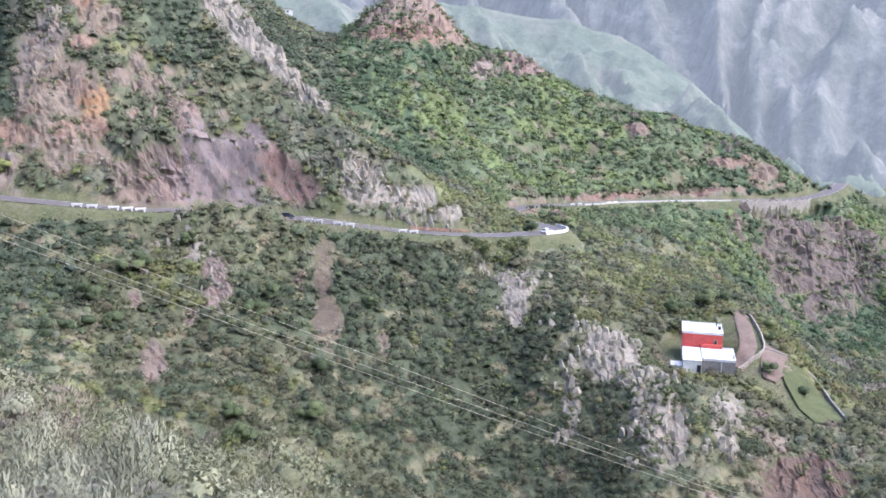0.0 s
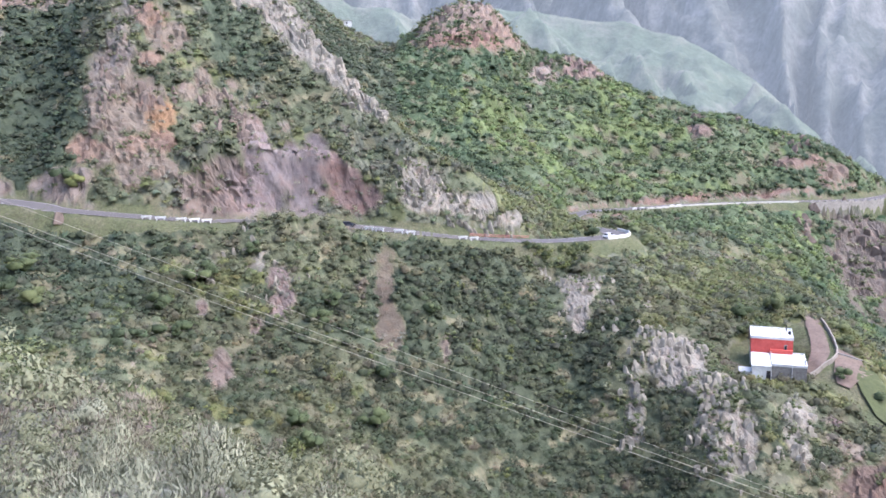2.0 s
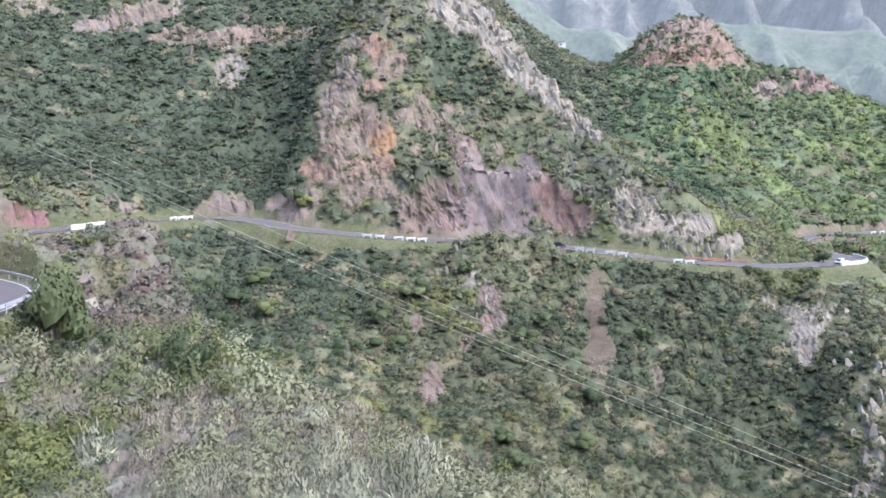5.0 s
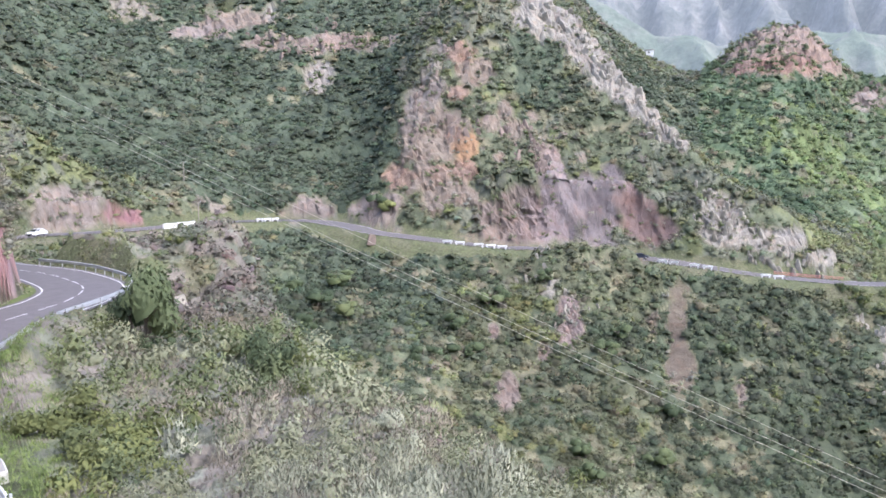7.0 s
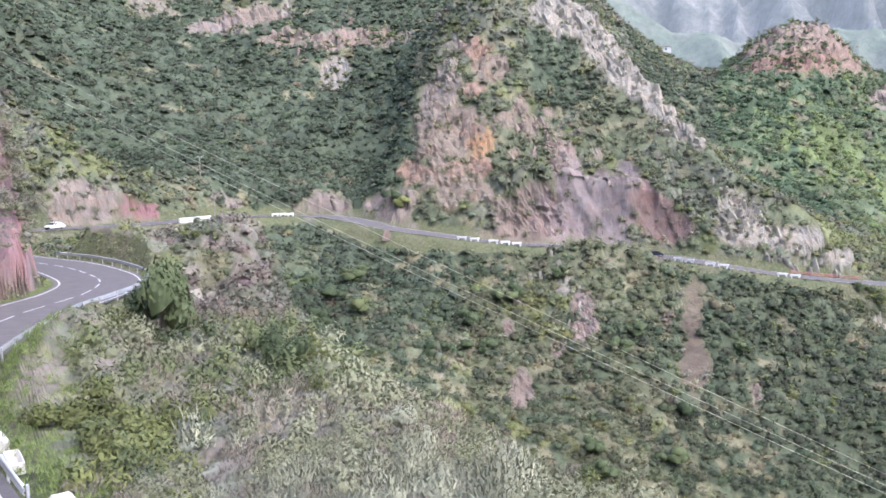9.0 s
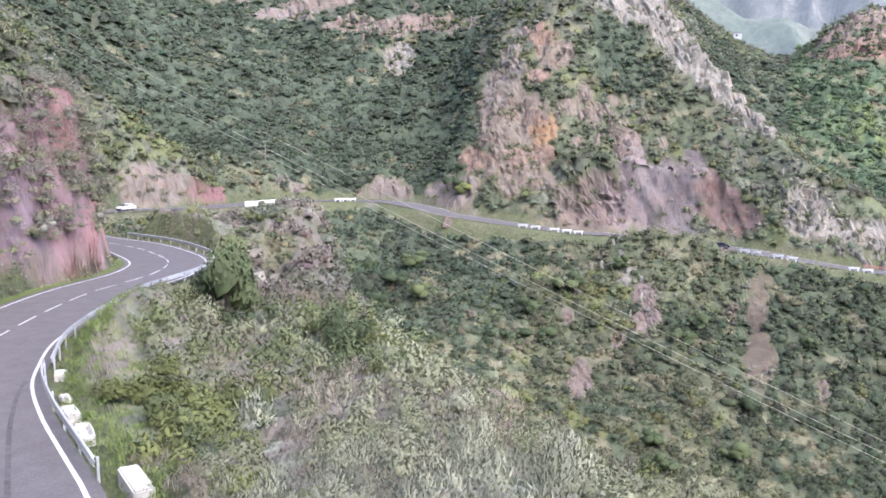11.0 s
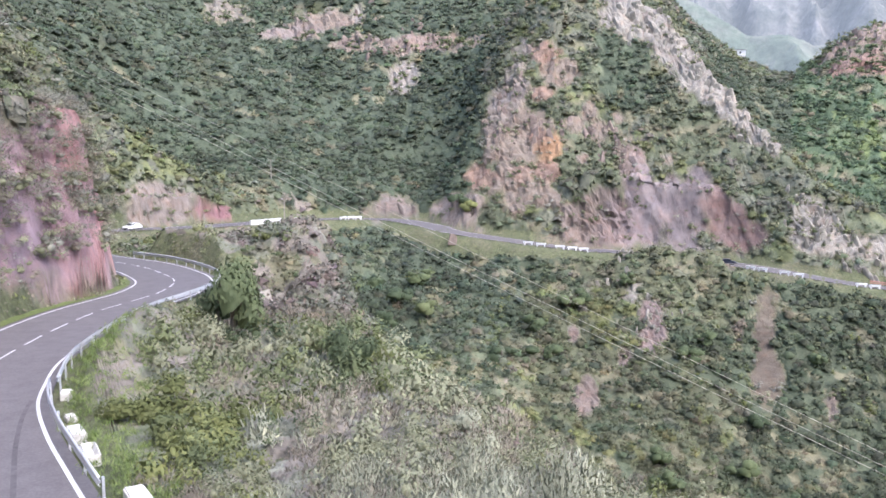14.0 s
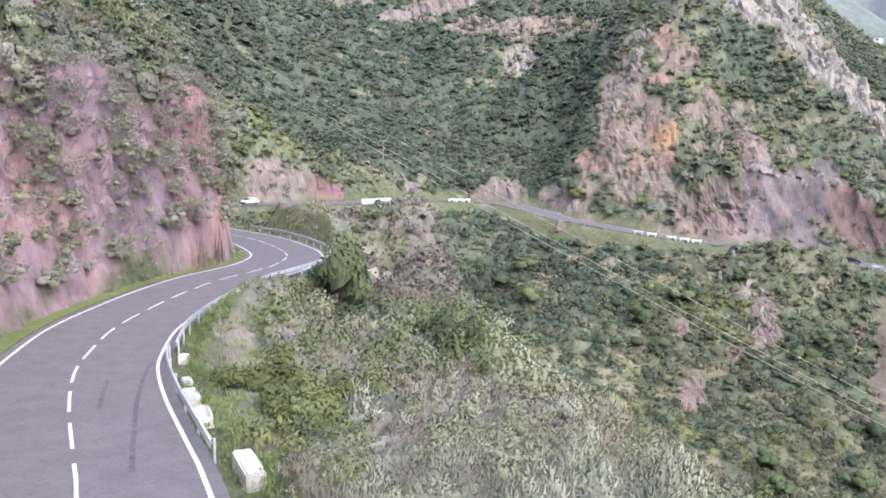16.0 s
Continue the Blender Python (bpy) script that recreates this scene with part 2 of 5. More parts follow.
def value_noise(p, seed=0):
    i = np.floor(p).astype(np.int64)
    f = p - i
    f = f * f * (3 - 2 * f)
    out = 0
    for dx in (0, 1):
        for dy in (0, 1):
            for dz in (0, 1):
                w = (f[..., 0] if dx else 1 - f[..., 0]) * (f[..., 1] if dy else 1 - f[..., 1]) * (f[..., 2] if dz else 1 - f[..., 2])
                out = out + w * hashed(i[..., 0] + dx, i[..., 1] + dy, i[..., 2] + dz, seed)
    return out * 2 - 1


def relief(p, size, octaves=4, ridged=False, seed=0):
    total, amp, s = 0, 1.0, 1.0 / size
    for k in range(octaves):
        v = value_noise(p * s, seed + k)
        total = total + amp * ((1 - 2 * np.abs(v)) if ridged else v)
        amp, s = amp * 0.5, s * 2.1
    return total


def step(a, b, x):
    t = np.clip((x - a) / (b - a), 0, 1)
    return t * t * (3 - 2 * t)


# ---- roads: bearing, distance, height ----
def road_line(rows, spacing=1.5):
    p = np.array([at(a, r, z / r) for a, r, z in rows])
    pts = []
    q = np.vstack([2 * p[0] - p[1], p, 2 * p[-1] - p[-2]])
    for i in range(1, len(q) - 2):
        k = max(2, int(np.linalg.norm(q[i + 1] - q[i]) / spacing * 4))
        for t in np.linspace(0, 1, k, endpoint=False):
            a, b, c, d = q[i - 1:i + 3]
            pts.append(0.5 * (2 * b + (c - a) * t + (2 * a - 5 * b + 4 * c - d) * t ** 2 + (3 * b - a - 3 * c + d) * t ** 3))
    pts = np.array(pts + [p[-1]])
    s = np.r_[0, np.cumsum(np.linalg.norm(np.diff(pts, axis=0), axis=1))]
    u = np.arange(0, s[-1], spacing)
    return np.stack([np.interp(u, s, pts[:, k]) for k in range(3)], 1)


NEAR = [(az, 9.5 / (e - .035), -9.5 - .035 * 9.5 / (e - .035)) for az, e in (
    (72, .75), (62, .52), (60.9, .420), (61, .364), (61.1, .311), (60.7, .273), (59.7, .249), (58.3, .226), (56.2, .206), (53.9, .188), (51.8, .175),
    (49.7, .166), (48.1, .158), (47.2, .147), (47.9, .137), (49.6, .126))]
MIDDLE = [(52.8, 122, -13.8), (54, 150, -14.8), (52.8, 178, -15.8), (50.1, 190, -16.3), (46, 203, -17.3), (43, 213, -17.7), (39.9, 231, -18.5), (36, 247, -19.6), (34.2, 252, -20.2),
          (32.3, 251, -20.6), (30, 241, -21.6), (28.4, 235, -22.8), (23.2, 227, -25), (19.4, 228, -26.8), (17.8, 230, -27.2), (10.9, 234, -30), (7.1, 230, -31.3), (3.3, 231, -33.4),
          (-.6, 237, -35.3), (-3.5, 243, -36.3), (-6.2, 258, -37.6), (-7.6, 270, -38.3), (-7, 283, -38.9), (-5, 300, -39.4), (-4.2, 320, -39.8), (-4.8, 340, -40.2)]
FARTHEST = [(-6.3, 360, -40.6), (-8.2, 372, -41.3), (-11.9, 400, -42.2), (-15.5, 425, -43.1), (-19.1, 449, -44.2), (-22.4, 485, -46), (-24, 520, -46), (-24.8, 545, -44.5), (-25.2, 575, -43)]
ROAD = road_line(NEAR + MIDDLE + FARTHEST)
HALF = 3.5
ALONG = ROAD[2:] - ROAD[:-2]
ALONG = np.vstack([ALONG[:1], ALONG, ALONG[-1:]])
ALONG[:, 2] = 0
ALONG /= np.linalg.norm(ALONG, axis=1)[:, None]
LEFT = np.stack([-ALONG[:, 1], ALONG[:, 0], 0 * ALONG[:, 0]], 1)

# steep cuttings on the uphill side: first and last metre along the road, height, run, softness of the ends
def metre(az, r):
    """How far along the road the place nearest to this one lies."""
    x, y = plan(az, r)
    return 1.5 * int(np.argmin((ROAD[:, 0] - x) ** 2 + (ROAD[:, 1] - y) ** 2))


CUTTINGS = [(0, metre(49.3, 90), 16.2, 3.0, 2.0), (metre(20.0, 228), metre(10.2, 233), 20, 8.0, 8.0), (metre(49.6, 191), metre(43.1, 213), 7, 2.5, 2.0),
            (metre(-7, 365), metre(-23.5, 510), 3.2, 3.5, 10.0), (metre(26.5, 230), metre(20.5, 228), 8, 6.0, 8.0)]


# sheer drops below the road, where a wall holds it: first and last metre, depth
DROPS = [(metre(-19, 449), metre(-23.0, 497), 9.0)]
# level ground: bearing, distance, height, radius
PADS = [(-17.4, 194, -57.6, 8.5), (-17.2, 203, -57.2, 6)]


def shaped_height(az, r):
    """Height of the land with the roads cut into it."""
    z = base_height(az, np.maximum(r, .8))
    w = step(1.2, 5, r)
    z = z * w - 1.65 * (1 - w)
    x, y = -r * np.sin(np.radians(az)), r * np.cos(np.radians(az))
    p = np.stack([x, y, z], -1)
    fade = step(6, 40, r) * np.minimum(r, 500) / 230
    z = z + fade * (1.6 * relief(p * [1, 1, .3], 28, 4, seed=3) + .9 * relief(p * [1, 1, .3], 14, 3, True, seed=9))
    for pa, pr, pz, pd in PADS:
        px, py = plan(pa, pr)
        w = step(pd, pd + 5, np.hypot(x - px, y - py))
        z = pz * (1 - w) + z * w
    flat = z.ravel()
    fx, fy, fr, fa = x.ravel(), y.ravel(), r.ravel(), az.ravel()
    pick = np.nonzero((fr > 8) & (fr < 620) & (fa > -32) & (fa < 85))[0]
    line = ROAD[::2]
    for i in range(0, len(pick), 30000):
        k = pick[i:i + 30000]
        d2 = (fx[k, None] - line[None, :, 0]) ** 2 + (fy[k, None] - line[None, :, 1]) ** 2
        j = d2.argmin(1) * 2
        dx, dy = fx[k] - ROAD[j, 0], fy[k] - ROAD[j, 1]
        side = dx * LEFT[j, 0] + dy * LEFT[j, 1]
        d = np.sqrt(d2.min(1))
        h = flat[k].copy()
        along = j * 1.5
        rz = ROAD[j, 2]
        off = np.maximum(d - HALF - 1.4, 0)
        hidden = step(metre(49.3, 90) - 40, metre(49.3, 90) - 8, along) * (1 - step(metre(52.8, 178) - 25, metre(52.8, 178), along)) * (side > 0)
        h = np.minimum(h, rz + (1.15 + 2.9 * hidden) * off)
        h = np.maximum(h, rz - .9 * off - .02 * off ** 2)
        mound = step(metre(18.6, 229) - 6, metre(17.4, 230) + 6, along) * (1 - step(metre(12.0, 233) - 6, metre(11.0, 234) + 6, along))
        fall = (side < 0) & (along > metre(47.9, 93) + 20) & ((along < metre(-1.6, 239)) | (along > metre(-6.2, 258)))
        h = np.where(fall, np.minimum(h, rz + 2.6 * mound * step(2, 9, off) - (.46 - .34 * mound) * np.minimum(off, 9) + 1.2 * np.maximum(off - 9, 0)), h)
        for s0, s1, high, run, soft in CUTTINGS:
            span = step(s0 - soft, s0 + soft, along) * (1 - step(s1 - soft, s1 + soft, along)) * (side > 0)
            wall = rz + high * np.minimum(step(0, run * 2, off) * 2, 1)
            keep = span * (1 - step(run + 3, run + 12, off))
            h = np.maximum(h, wall * keep + h * (1 - keep))
        for s0, s1, deep in DROPS:
            on = (side < 0) & (along > s0) & (along < s1)
            h = np.where(on, np.minimum(h, rz - deep * step(0, .5, off)), h)
        w = step(0, .8, off)
        flat[k] = (rz - 0.12) * (1 - w) + h * w
    return flat.reshape(z.shape)


# rock faces: bearing, distance, rise, half width, half height (m), colour
SOIL = (.14, .118, .09)
MAUVE, RUST, GREY, PINK, UMBER = (.175, .153, .152), (.235, .168, .13), (.262, .246, .212), (.345, .245, .254), (.2, .168, .136)
PALE, EARTH, FINGER, CRAG = (.225, .194, .19), (.18, .147, .126), (.22, .176, .154), (.225, .198, .168)
ROSE, WINE, ORANGE = (.24, .195, .19), (.17, .125, .115), (.29, .182, .105)
FACES = [(16.3, 246, -.03, 6, 7.5, PALE), (16.0, 241, -.062, 7.5, 11, PALE), (17.2, 239, -.085, 6, 7, ROSE), (18.4, 240, -.075, 9, 8, EARTH), (19.8, 238, -.09, 8, 6, EARTH),
         (13.4, 241, -.062, 8, 12, MAUVE), (12.6, 246, -.036, 5, 6.5, MAUVE), (14.3, 244, -.034, 4.5, 6, MAUVE), (11.5, 243, -.055, 4, 8, WINE), (10.7, 240, -.078, 6, 8, WINE), (9.7, 239, -.097, 6, 5, WINE),
         (18.0, 262, .065, 3.6, 4.5, FINGER), (17.6, 258, .045, 4, 5, FINGER), (17.1, 252, .02, 4.2, 5.5, FINGER), (16.5, 250, -.004, 4.5, 5.5, FINGER), (18.9, 255, .022, 4.2, 4.5, UMBER), (19.6, 262, .045, 3, 4, UMBER),
         (24.3, 276, .13, 7, 8, CRAG), (25.0, 270, .108, 7, 8, CRAG), (25.4, 264, .085, 6.5, 8, CRAG), (25.6, 260, .06, 7, 8, CRAG), (25.5, 256, .03, 8, 8, UMBER), (25.3, 252, .0, 9, 8, UMBER), (25.0, 248, -.035, 9, 7, UMBER), (26.8, 248, -.03, 6, 5, RUST),
         (23.4, 257, .012, 8, 9, UMBER), (24.1, 259, .034, 6, 7, UMBER), (24.4, 264, .07, 5, 7, CRAG), (22.2, 254, .002, 5, 5, ORANGE), (22.9, 255, .018, 4, 3, RUST), (22.3, 248, -.025, 4.5, 3.5, RUST), (24.0, 247, -.029, 4, 3.5, RUST), (24.1, 243, -.055, 9, 6, UMBER), (22.4, 244, -.06, 6, 3.4, UMBER), (20.8, 242, -.075, 5, 3.5, EARTH),
         (22.5, 278, .112, 5.5, 3.5, RUST), (21.4, 277, .09, 6, 4.5, UMBER), (22.8, 269, .064, 4, 2.5, RUST), (20.6, 262, .03, 3.5, 3, UMBER), (20.0, 252, -.012, 2.4, 1.8, UMBER), (14.6, 255, -.012, 2.5, 1.6, UMBER),
         (17.4, 301, .162, 9, 10, GREY), (16.6, 299, .148, 8.5, 9, GREY), (15.7, 296, .132, 8.5, 9, GREY), (14.7, 292, .112, 8, 8.5, GREY), (13.8, 288, .098, 7, 8, GREY), (12.9, 284, .082, 6, 7, GREY), (12.0, 280, .065, 5, 6.5, GREY), (11.0, 275, .048, 4.5, 5.5, GREY),
         (10.0, 271, .03, 3.6, 4.6, GREY), (9.0, 267, .013, 3, 4, GREY), (8.1, 263, .0, 2.4, 3, GREY), (5.7, 248, -.085, 6.5, 8, GREY), (4.6, 245, -.1, 4, 4, GREY), (2.5, 242, -.106, 8, 3.2, GREY), (-.6, 243, -.127, 5, 2, GREY),
         (2.6, 548, .102, 32, 19, (.215, .175, .145)), (.2, 548, .09, 16, 14, (.22, .17, .14)), (2.4, 520, .08, 30, 9, (.235, .155, .125)), (-2.4, 515, .04, 11, 15, (.23, .195, .165)), (-5.2, 530, .045, 13, 14, (.215, .16, .14)), (-18.6, 482, -.056, 14, 5, (.2, .145, .12)), (-20.3, 490, -.068, 9, 5, (.19, .15, .125)),
         (-22.5, 440, -.15, 26, 22, (.15, .13, .113)), (-25.6, 455, -.15, 26, 22, (.155, .132, .115)), (-24, 420, -.18, 26, 16, (.14, .12, .105)), (-14, 415, -.097, 90, 1.6, (.21, .145, .12)), (-12.5, 480, -.025, 7, 5, (.2, .15, .13)),
         (34.7, 402, .116, 12, 8, UMBER), (31.3, 391, .125, 13, 6, (.23, .18, .15)), (33.0, 396, .122, 7, 5, UMBER), (27.8, 390, .122, 13, 6, UMBER), (31.7, 366, .087, 7, 9, GREY), (37.2, 432, .145, 19, 8, UMBER), (34.9, 436, .155, 3.5, 9, GREY), (43.2, 444, .15, 16, 9, (.2, .185, .15)), (39.1, 424, .132, 14, 5, (.2, .17, .15)), (32.9, 258, -.067, 10, 5, (.2, .17, .15)),
         (57, 62, -.03, 22, 8.5, PINK), (51.5, 88, -.05, 9, 9, PINK), (64, 48, -.06, 18, 9, PINK), (57.5, 60, -.01, 6, 5, (.285, .225, .255)), (60.5, 55, -.05, 5, 5, (.33, .215, .2)), (52, 84, -.03, 4, 8, (.33, .185, .175)), (54.5, 70, -.08, 5, 4, (.28, .215, .245)), (44.4, 214, -.07, 6, 4.2, (.25, .145, .15)), (47.6, 206, -.063, 8, 5.5, (.23, .2, .175)),
         (-11.2, 189, -.285, 4.5, 5, GREY), (-12.8, 186, -.29, 4, 5, GREY), (-14.4, 172, -.315, 3.5, 5, GREY), (-15.5, 160, -.372, 4.5, 5, GREY), (-5.2, 216, -.21, 4, 4.5, GREY), (-5.1, 206, -.24, 2.5, 4.5, GREY), (-19.4, 166, -.365, 3, 7, GREY), (-9.1, 170, -.36, 2.2, 8, GREY),
         (-25, 162, -.41, 10, 4, (.15, .11, .09)), (15.3, 195, -.215, 3, 6, (.2, .16, .145)), (17, 215, -.155, 4, 5, GREY), (8.2, 197, -.21, 2.6, 10, SOIL), (7.9, 188, -.25, 3, 6, SOIL), (4, 182, -.285, 2.2, 4.5, EARTH), (19.5, 166, -.296, 2, 2.4, EARTH), (20.4, 190, -.212, 1.4, 1.8, EARTH), (17, 182, -.243, 1.2, 1.6, EARTH),
         (29, 235, -.07, 13, 6, (.2, .17, .15)), (35, 118, -.2, 3, 5, GREY)]


def smooth_columns(a, k):
    pad = np.concatenate([a[-k:], a, a[:k]])
    c = np.cumsum(np.vstack([np.zeros((1, a.shape[1])), pad]), 0)
    return (c[2 * k + 1:] - c[:-2 * k - 1]) / (2 * k + 1)


def build_ground():
    """One sheet round the lookout, finest on the slopes that face it."""
    bearings = np.concatenate([np.linspace(-31, 67, 520), np.linspace(70, 326, 50)])
    dense = np.geomspace(.4, 1150, 800)
    az, r = np.meshgrid(bearings, dense, indexing="ij")
    z = shaped_height(az, r)
    e = z / r
    rows = 480
    cost = np.sqrt((np.diff(np.log(np.maximum(r, 6)), axis=1) * .42 + .0004) ** 2 + (np.diff(np.clip(e, -.75, 1), axis=1) * 6) ** 2)
    run = np.concatenate([np.zeros((len(bearings), 1)), np.cumsum(cost, 1)], 1)
    reach = np.empty((len(bearings), rows))
    for i in range(len(bearings)):
        reach[i] = np.interp(np.linspace(0, run[i, -1], rows), run[i], dense)
    reach = np.exp(smooth_columns(np.log(reach), 5))
    reach[:, 0] = 0.0
    az = np.repeat(bearings[:, None], rows, 1)
    z = shaped_height(az, reach)
    p = np.stack([-reach * np.sin(np.radians(az)), reach * np.cos(np.radians(az)), z], -1)
    return p, az, reach


P, AZ, REACHES = build_ground()


def grid_normals(p):
    du = np.roll(p, -1, 0) - np.roll(p, 1, 0)
    dv = np.gradient(p, axis=1)
    nrm = np.cross(du, dv)
    nrm /= np.linalg.norm(nrm, axis=2)[..., None] + 1e-9
    return np.where(nrm[..., 2:] < 0, -nrm, nrm)


NORMAL = grid_normals(P)
ROCK = np.zeros(P.shape[:2])
STRATA = np.ones((*P.shape[:2], 3)) * .25
weight = np.full(P.shape[:2], 1e-4)
STRATA *= weight[..., None]
rough = weight * 1.0
PANEL = weight * 0
wobble = relief(P * [1, 1, .6], 13, 4, seed=21) * .8 + relief(P, 3, 3, seed=33) * .45
for fa, fr, fe, wide, high, colour in FACES:
    c = at(fa, fr, fe)
    d = P - np.array(c)
    out = np.array([c.x, c.y, 0]) / math.hypot(c.x, c.y)
    depth, across = d @ out, d @ np.array([-out[1], out[0], 0])
    q = np.sqrt((across / wide) ** 2 + (d[..., 2] / high) ** 2 + (depth / (wide * 1.2 + 10)) ** 2)
    m = 1 - step(.75, 1.1, q + wobble * (.6 if fr < 230 or wide > 30 else .58 * min(1, wide / 9)))
    ROCK = np.maximum(ROCK, m)
    m2 = m * min(4.0, max(.6, 90 / (wide * high)))
    rough += m2 * (.3 if colour in (MAUVE, ROSE, WINE, PALE) else .2 if colour is SOIL else 1.0)
    PANEL = np.maximum(PANEL, m * (colour in (MAUVE, ROSE, WINE, PALE)))
    STRATA += m2[..., None] * np.array(colour)
    weight += m2
STRATA /= weight[..., None]
rough /= weight
near_road = np.full(P.shape[:2], 99.0)
flatP = P.reshape(-1, 3)
pick = np.nonzero((REACHES.ravel() > 8) & (REACHES.ravel() < 620) & (AZ.ravel() > -32) & (AZ.ravel() < 85))[0]
SIDE = np.zeros(P.shape[:2])
for i in range(0, len(pick), 30000):
    k = pick[i:i + 30000]
    d2 = (flatP[k, None, 0] - ROAD[None, ::2, 0]) ** 2 + (flatP[k, None, 1] - ROAD[None, ::2, 1]) ** 2
    near_road.ravel()[k] = np.sqrt(d2.min(1))
    j = d2.argmin(1) * 2
    SIDE.ravel()[k] = (flatP[k, 0] - ROAD[j, 0]) * LEFT[j, 0] + (flatP[k, 1] - ROAD[j, 1]) * LEFT[j, 1]
ROCK *= step(HALF + 1.0, HALF + 2.0, near_road) * np.where((REACHES < 100) & (SIDE < 0), 0, 1)
bare = ROCK * step(HALF + 1.5, HALF + 3.5, near_road)
size = np.clip(REACHES / 230, .3, 2.0)
q = P / size[..., None]
warp = np.stack([relief(q, 7, 2, seed=81), relief(q, 7, 2, seed=82), relief(q, 9, 2, seed=83)], -1) * 2.6


TURNED = np.array(Euler((.25, -.18, .6)).to_matrix())


def blocks(p, cell, seed):
    """Angular steps, as of jointed rock."""
    i = np.floor(p @ TURNED / np.array(cell)).astype(np.int64)
    return hashed(i[..., 0], i[..., 1], i[..., 2], seed) * 2 - 1


crag = relief(q * [1, 1, .6], 11, 3, True, seed=5) * .85 + blocks(q + warp * .8, (2.6, 3.4, 5.6), 5) * .62 + blocks(q + warp * .6, (1.3, 1.3, 2.4), 6) * .3 + relief(q, 2.2, 2, True, seed=17) * .22
soil = relief(P * [1, 1, .6], 7, 4, seed=91) * .6 + relief(P * [1, 1, .35], 2.4, 3, True, seed=95) * .09 + blocks(P + warp * .5, (1.6, 1.6, 3.2), 7) * .16 + blocks(P + warp * .3, (.6, .6, .9), 8) * .08
slabs = blocks(P + warp * [1, 1, .2], (6, 6, 26), 12) * 1.3 + blocks(P + warp * .4, (2.2, 2.2, 9), 13) * .35
crag = np.where(REACHES < 110, soil / size, crag)
P = P + NORMAL * (bare * (rough * (crag - .5) * size + PANEL * slabs))[..., None]
NORMAL = grid_normals(P)


def mesh_from(name, verts, faces, mats, smooth=True):
    """A mesh from arrays of corners and of four-cornered or three-cornered faces."""
    me = bpy.data.meshes.new(name)
    k = faces.shape[1]
    me.vertices.add(len(verts))
    me.vertices.foreach_set("co", np.ascontiguousarray(verts, dtype=np.float32).ravel())
    me.loops.add(faces.size)
    me.loops.foreach_set("vertex_index", np.ascontiguousarray(faces, dtype=np.int32).ravel())
    me.polygons.add(len(faces))
    me.polygons.foreach_set("loop_start", np.arange(0, faces.size, k, dtype=np.int32))
    me.polygons.foreach_set("use_smooth", np.full(len(faces), smooth))
    for m in mats:
        me.materials.append(m)
    me.update(calc_edges=True)
    return me


def grid_faces(nu, nv, closed):
    i, j = np.meshgrid(np.arange(nu if closed else nu - 1), np.arange(nv - 1), indexing="ij")
    i2 = (i + 1) % nu
    return np.stack([i * nv + j, i * nv + j + 1, i2 * nv + j + 1, i2 * nv + j], -1).reshape(-1, 4)


cells = grid_faces(P.shape[0], P.shape[1], True)
me = mesh_from("ground", P.reshape(-1, 3), cells, [GROUND])
me.polygons.foreach_set("use_smooth", (ROCK * rough).ravel()[cells[:, 0]] < .34)
me.attributes.new("rock", "FLOAT", "POINT").data.foreach_set("value", ROCK.astype(np.float32).ravel())
me.attributes.new("strata", "FLOAT_COLOR", "POINT").data.foreach_set("color", np.concatenate([STRATA, np.ones((*ROCK.shape, 1))], -1).astype(np.float32).ravel())
tagged(new("ground", me), "steep volcanic valley sides with turf, soil and bare rock", "hillside", kind="structure")


# how far each place on the slopes can be seen from the lookout, as a plain yes or no
tilt = P[..., 2] / np.maximum(REACHES, 1)
OPEN = tilt >= np.maximum.accumulate(tilt, axis=1) - 3.0 / np.maximum(REACHES, 1)


def ground_at(az, r):
    """The height of the ground at a bearing and distance."""
    i = int(np.argmin(np.abs(AZ[:, 0] - az)))
    return float(np.interp(r, REACHES[i], P[i, :, 2]))


# ---- the road ----
def ribbon(name, inner, outer, lift, m, i0=0, i1=None, parent=None, thick=0.0):
    """A strip along the road between two offsets from its middle (left is positive)."""
    i1 = len(ROAD) if i1 is None else i1
    k = np.arange(i0, i1)
    a = ROAD[k] + LEFT[k] * inner + [0, 0, lift]
    b = ROAD[k] + LEFT[k] * outer + [0, 0, lift]
    v = np.stack([a, b], 1)
    f = grid_faces(len(k), 2, False)[:, ::-1]
    ob = new(name, mesh_from(name, v.reshape(-1, 3), f, [m]))
    ob.parent = parent
    return ob


road = tagged(ribbon("road", -HALF - .5, HALF + .5, 0.0, ASPHALT), "grey asphalt mountain road with white edge lines", "road", kind="structure")
ribbon("edge_line", HALF - .07, HALF + .08, .012, LINE, parent=road)
ribbon("edge_line", -HALF - .08, -HALF + .07, .012, LINE, parent=road)
for i in range(2, 96, 3):
    ribbon("lane_dash", -.06, .06, .012, LINE, i, i + 3, road)
RUBBER = grainy("tyre_marks", (0.062, 0.057, 0.058), (0.115, 0.105, 0.105), 3.0, 0.8, 0.1, 0.005)
for i0, i1, a0, a1 in ((9, 20, -1.55, -3.4), (14, 18, -1.05, -1.55)):
    k = np.arange(i0, i1)
    mid = a0 + (a1 - a0) * (k - i0) / (i1 - i0)
    v = np.stack([ROAD[k] + LEFT[k] * (mid + .09)[:, None] + [0, 0, .008], ROAD[k] + LEFT[k] * (mid - .09)[:, None] + [0, 0, .008]], 1)
    new("tyre_mark", mesh_from("tyre_mark", v.reshape(-1, 3), grid_faces(len(k), 2, False), [RUBBER])).parent = road
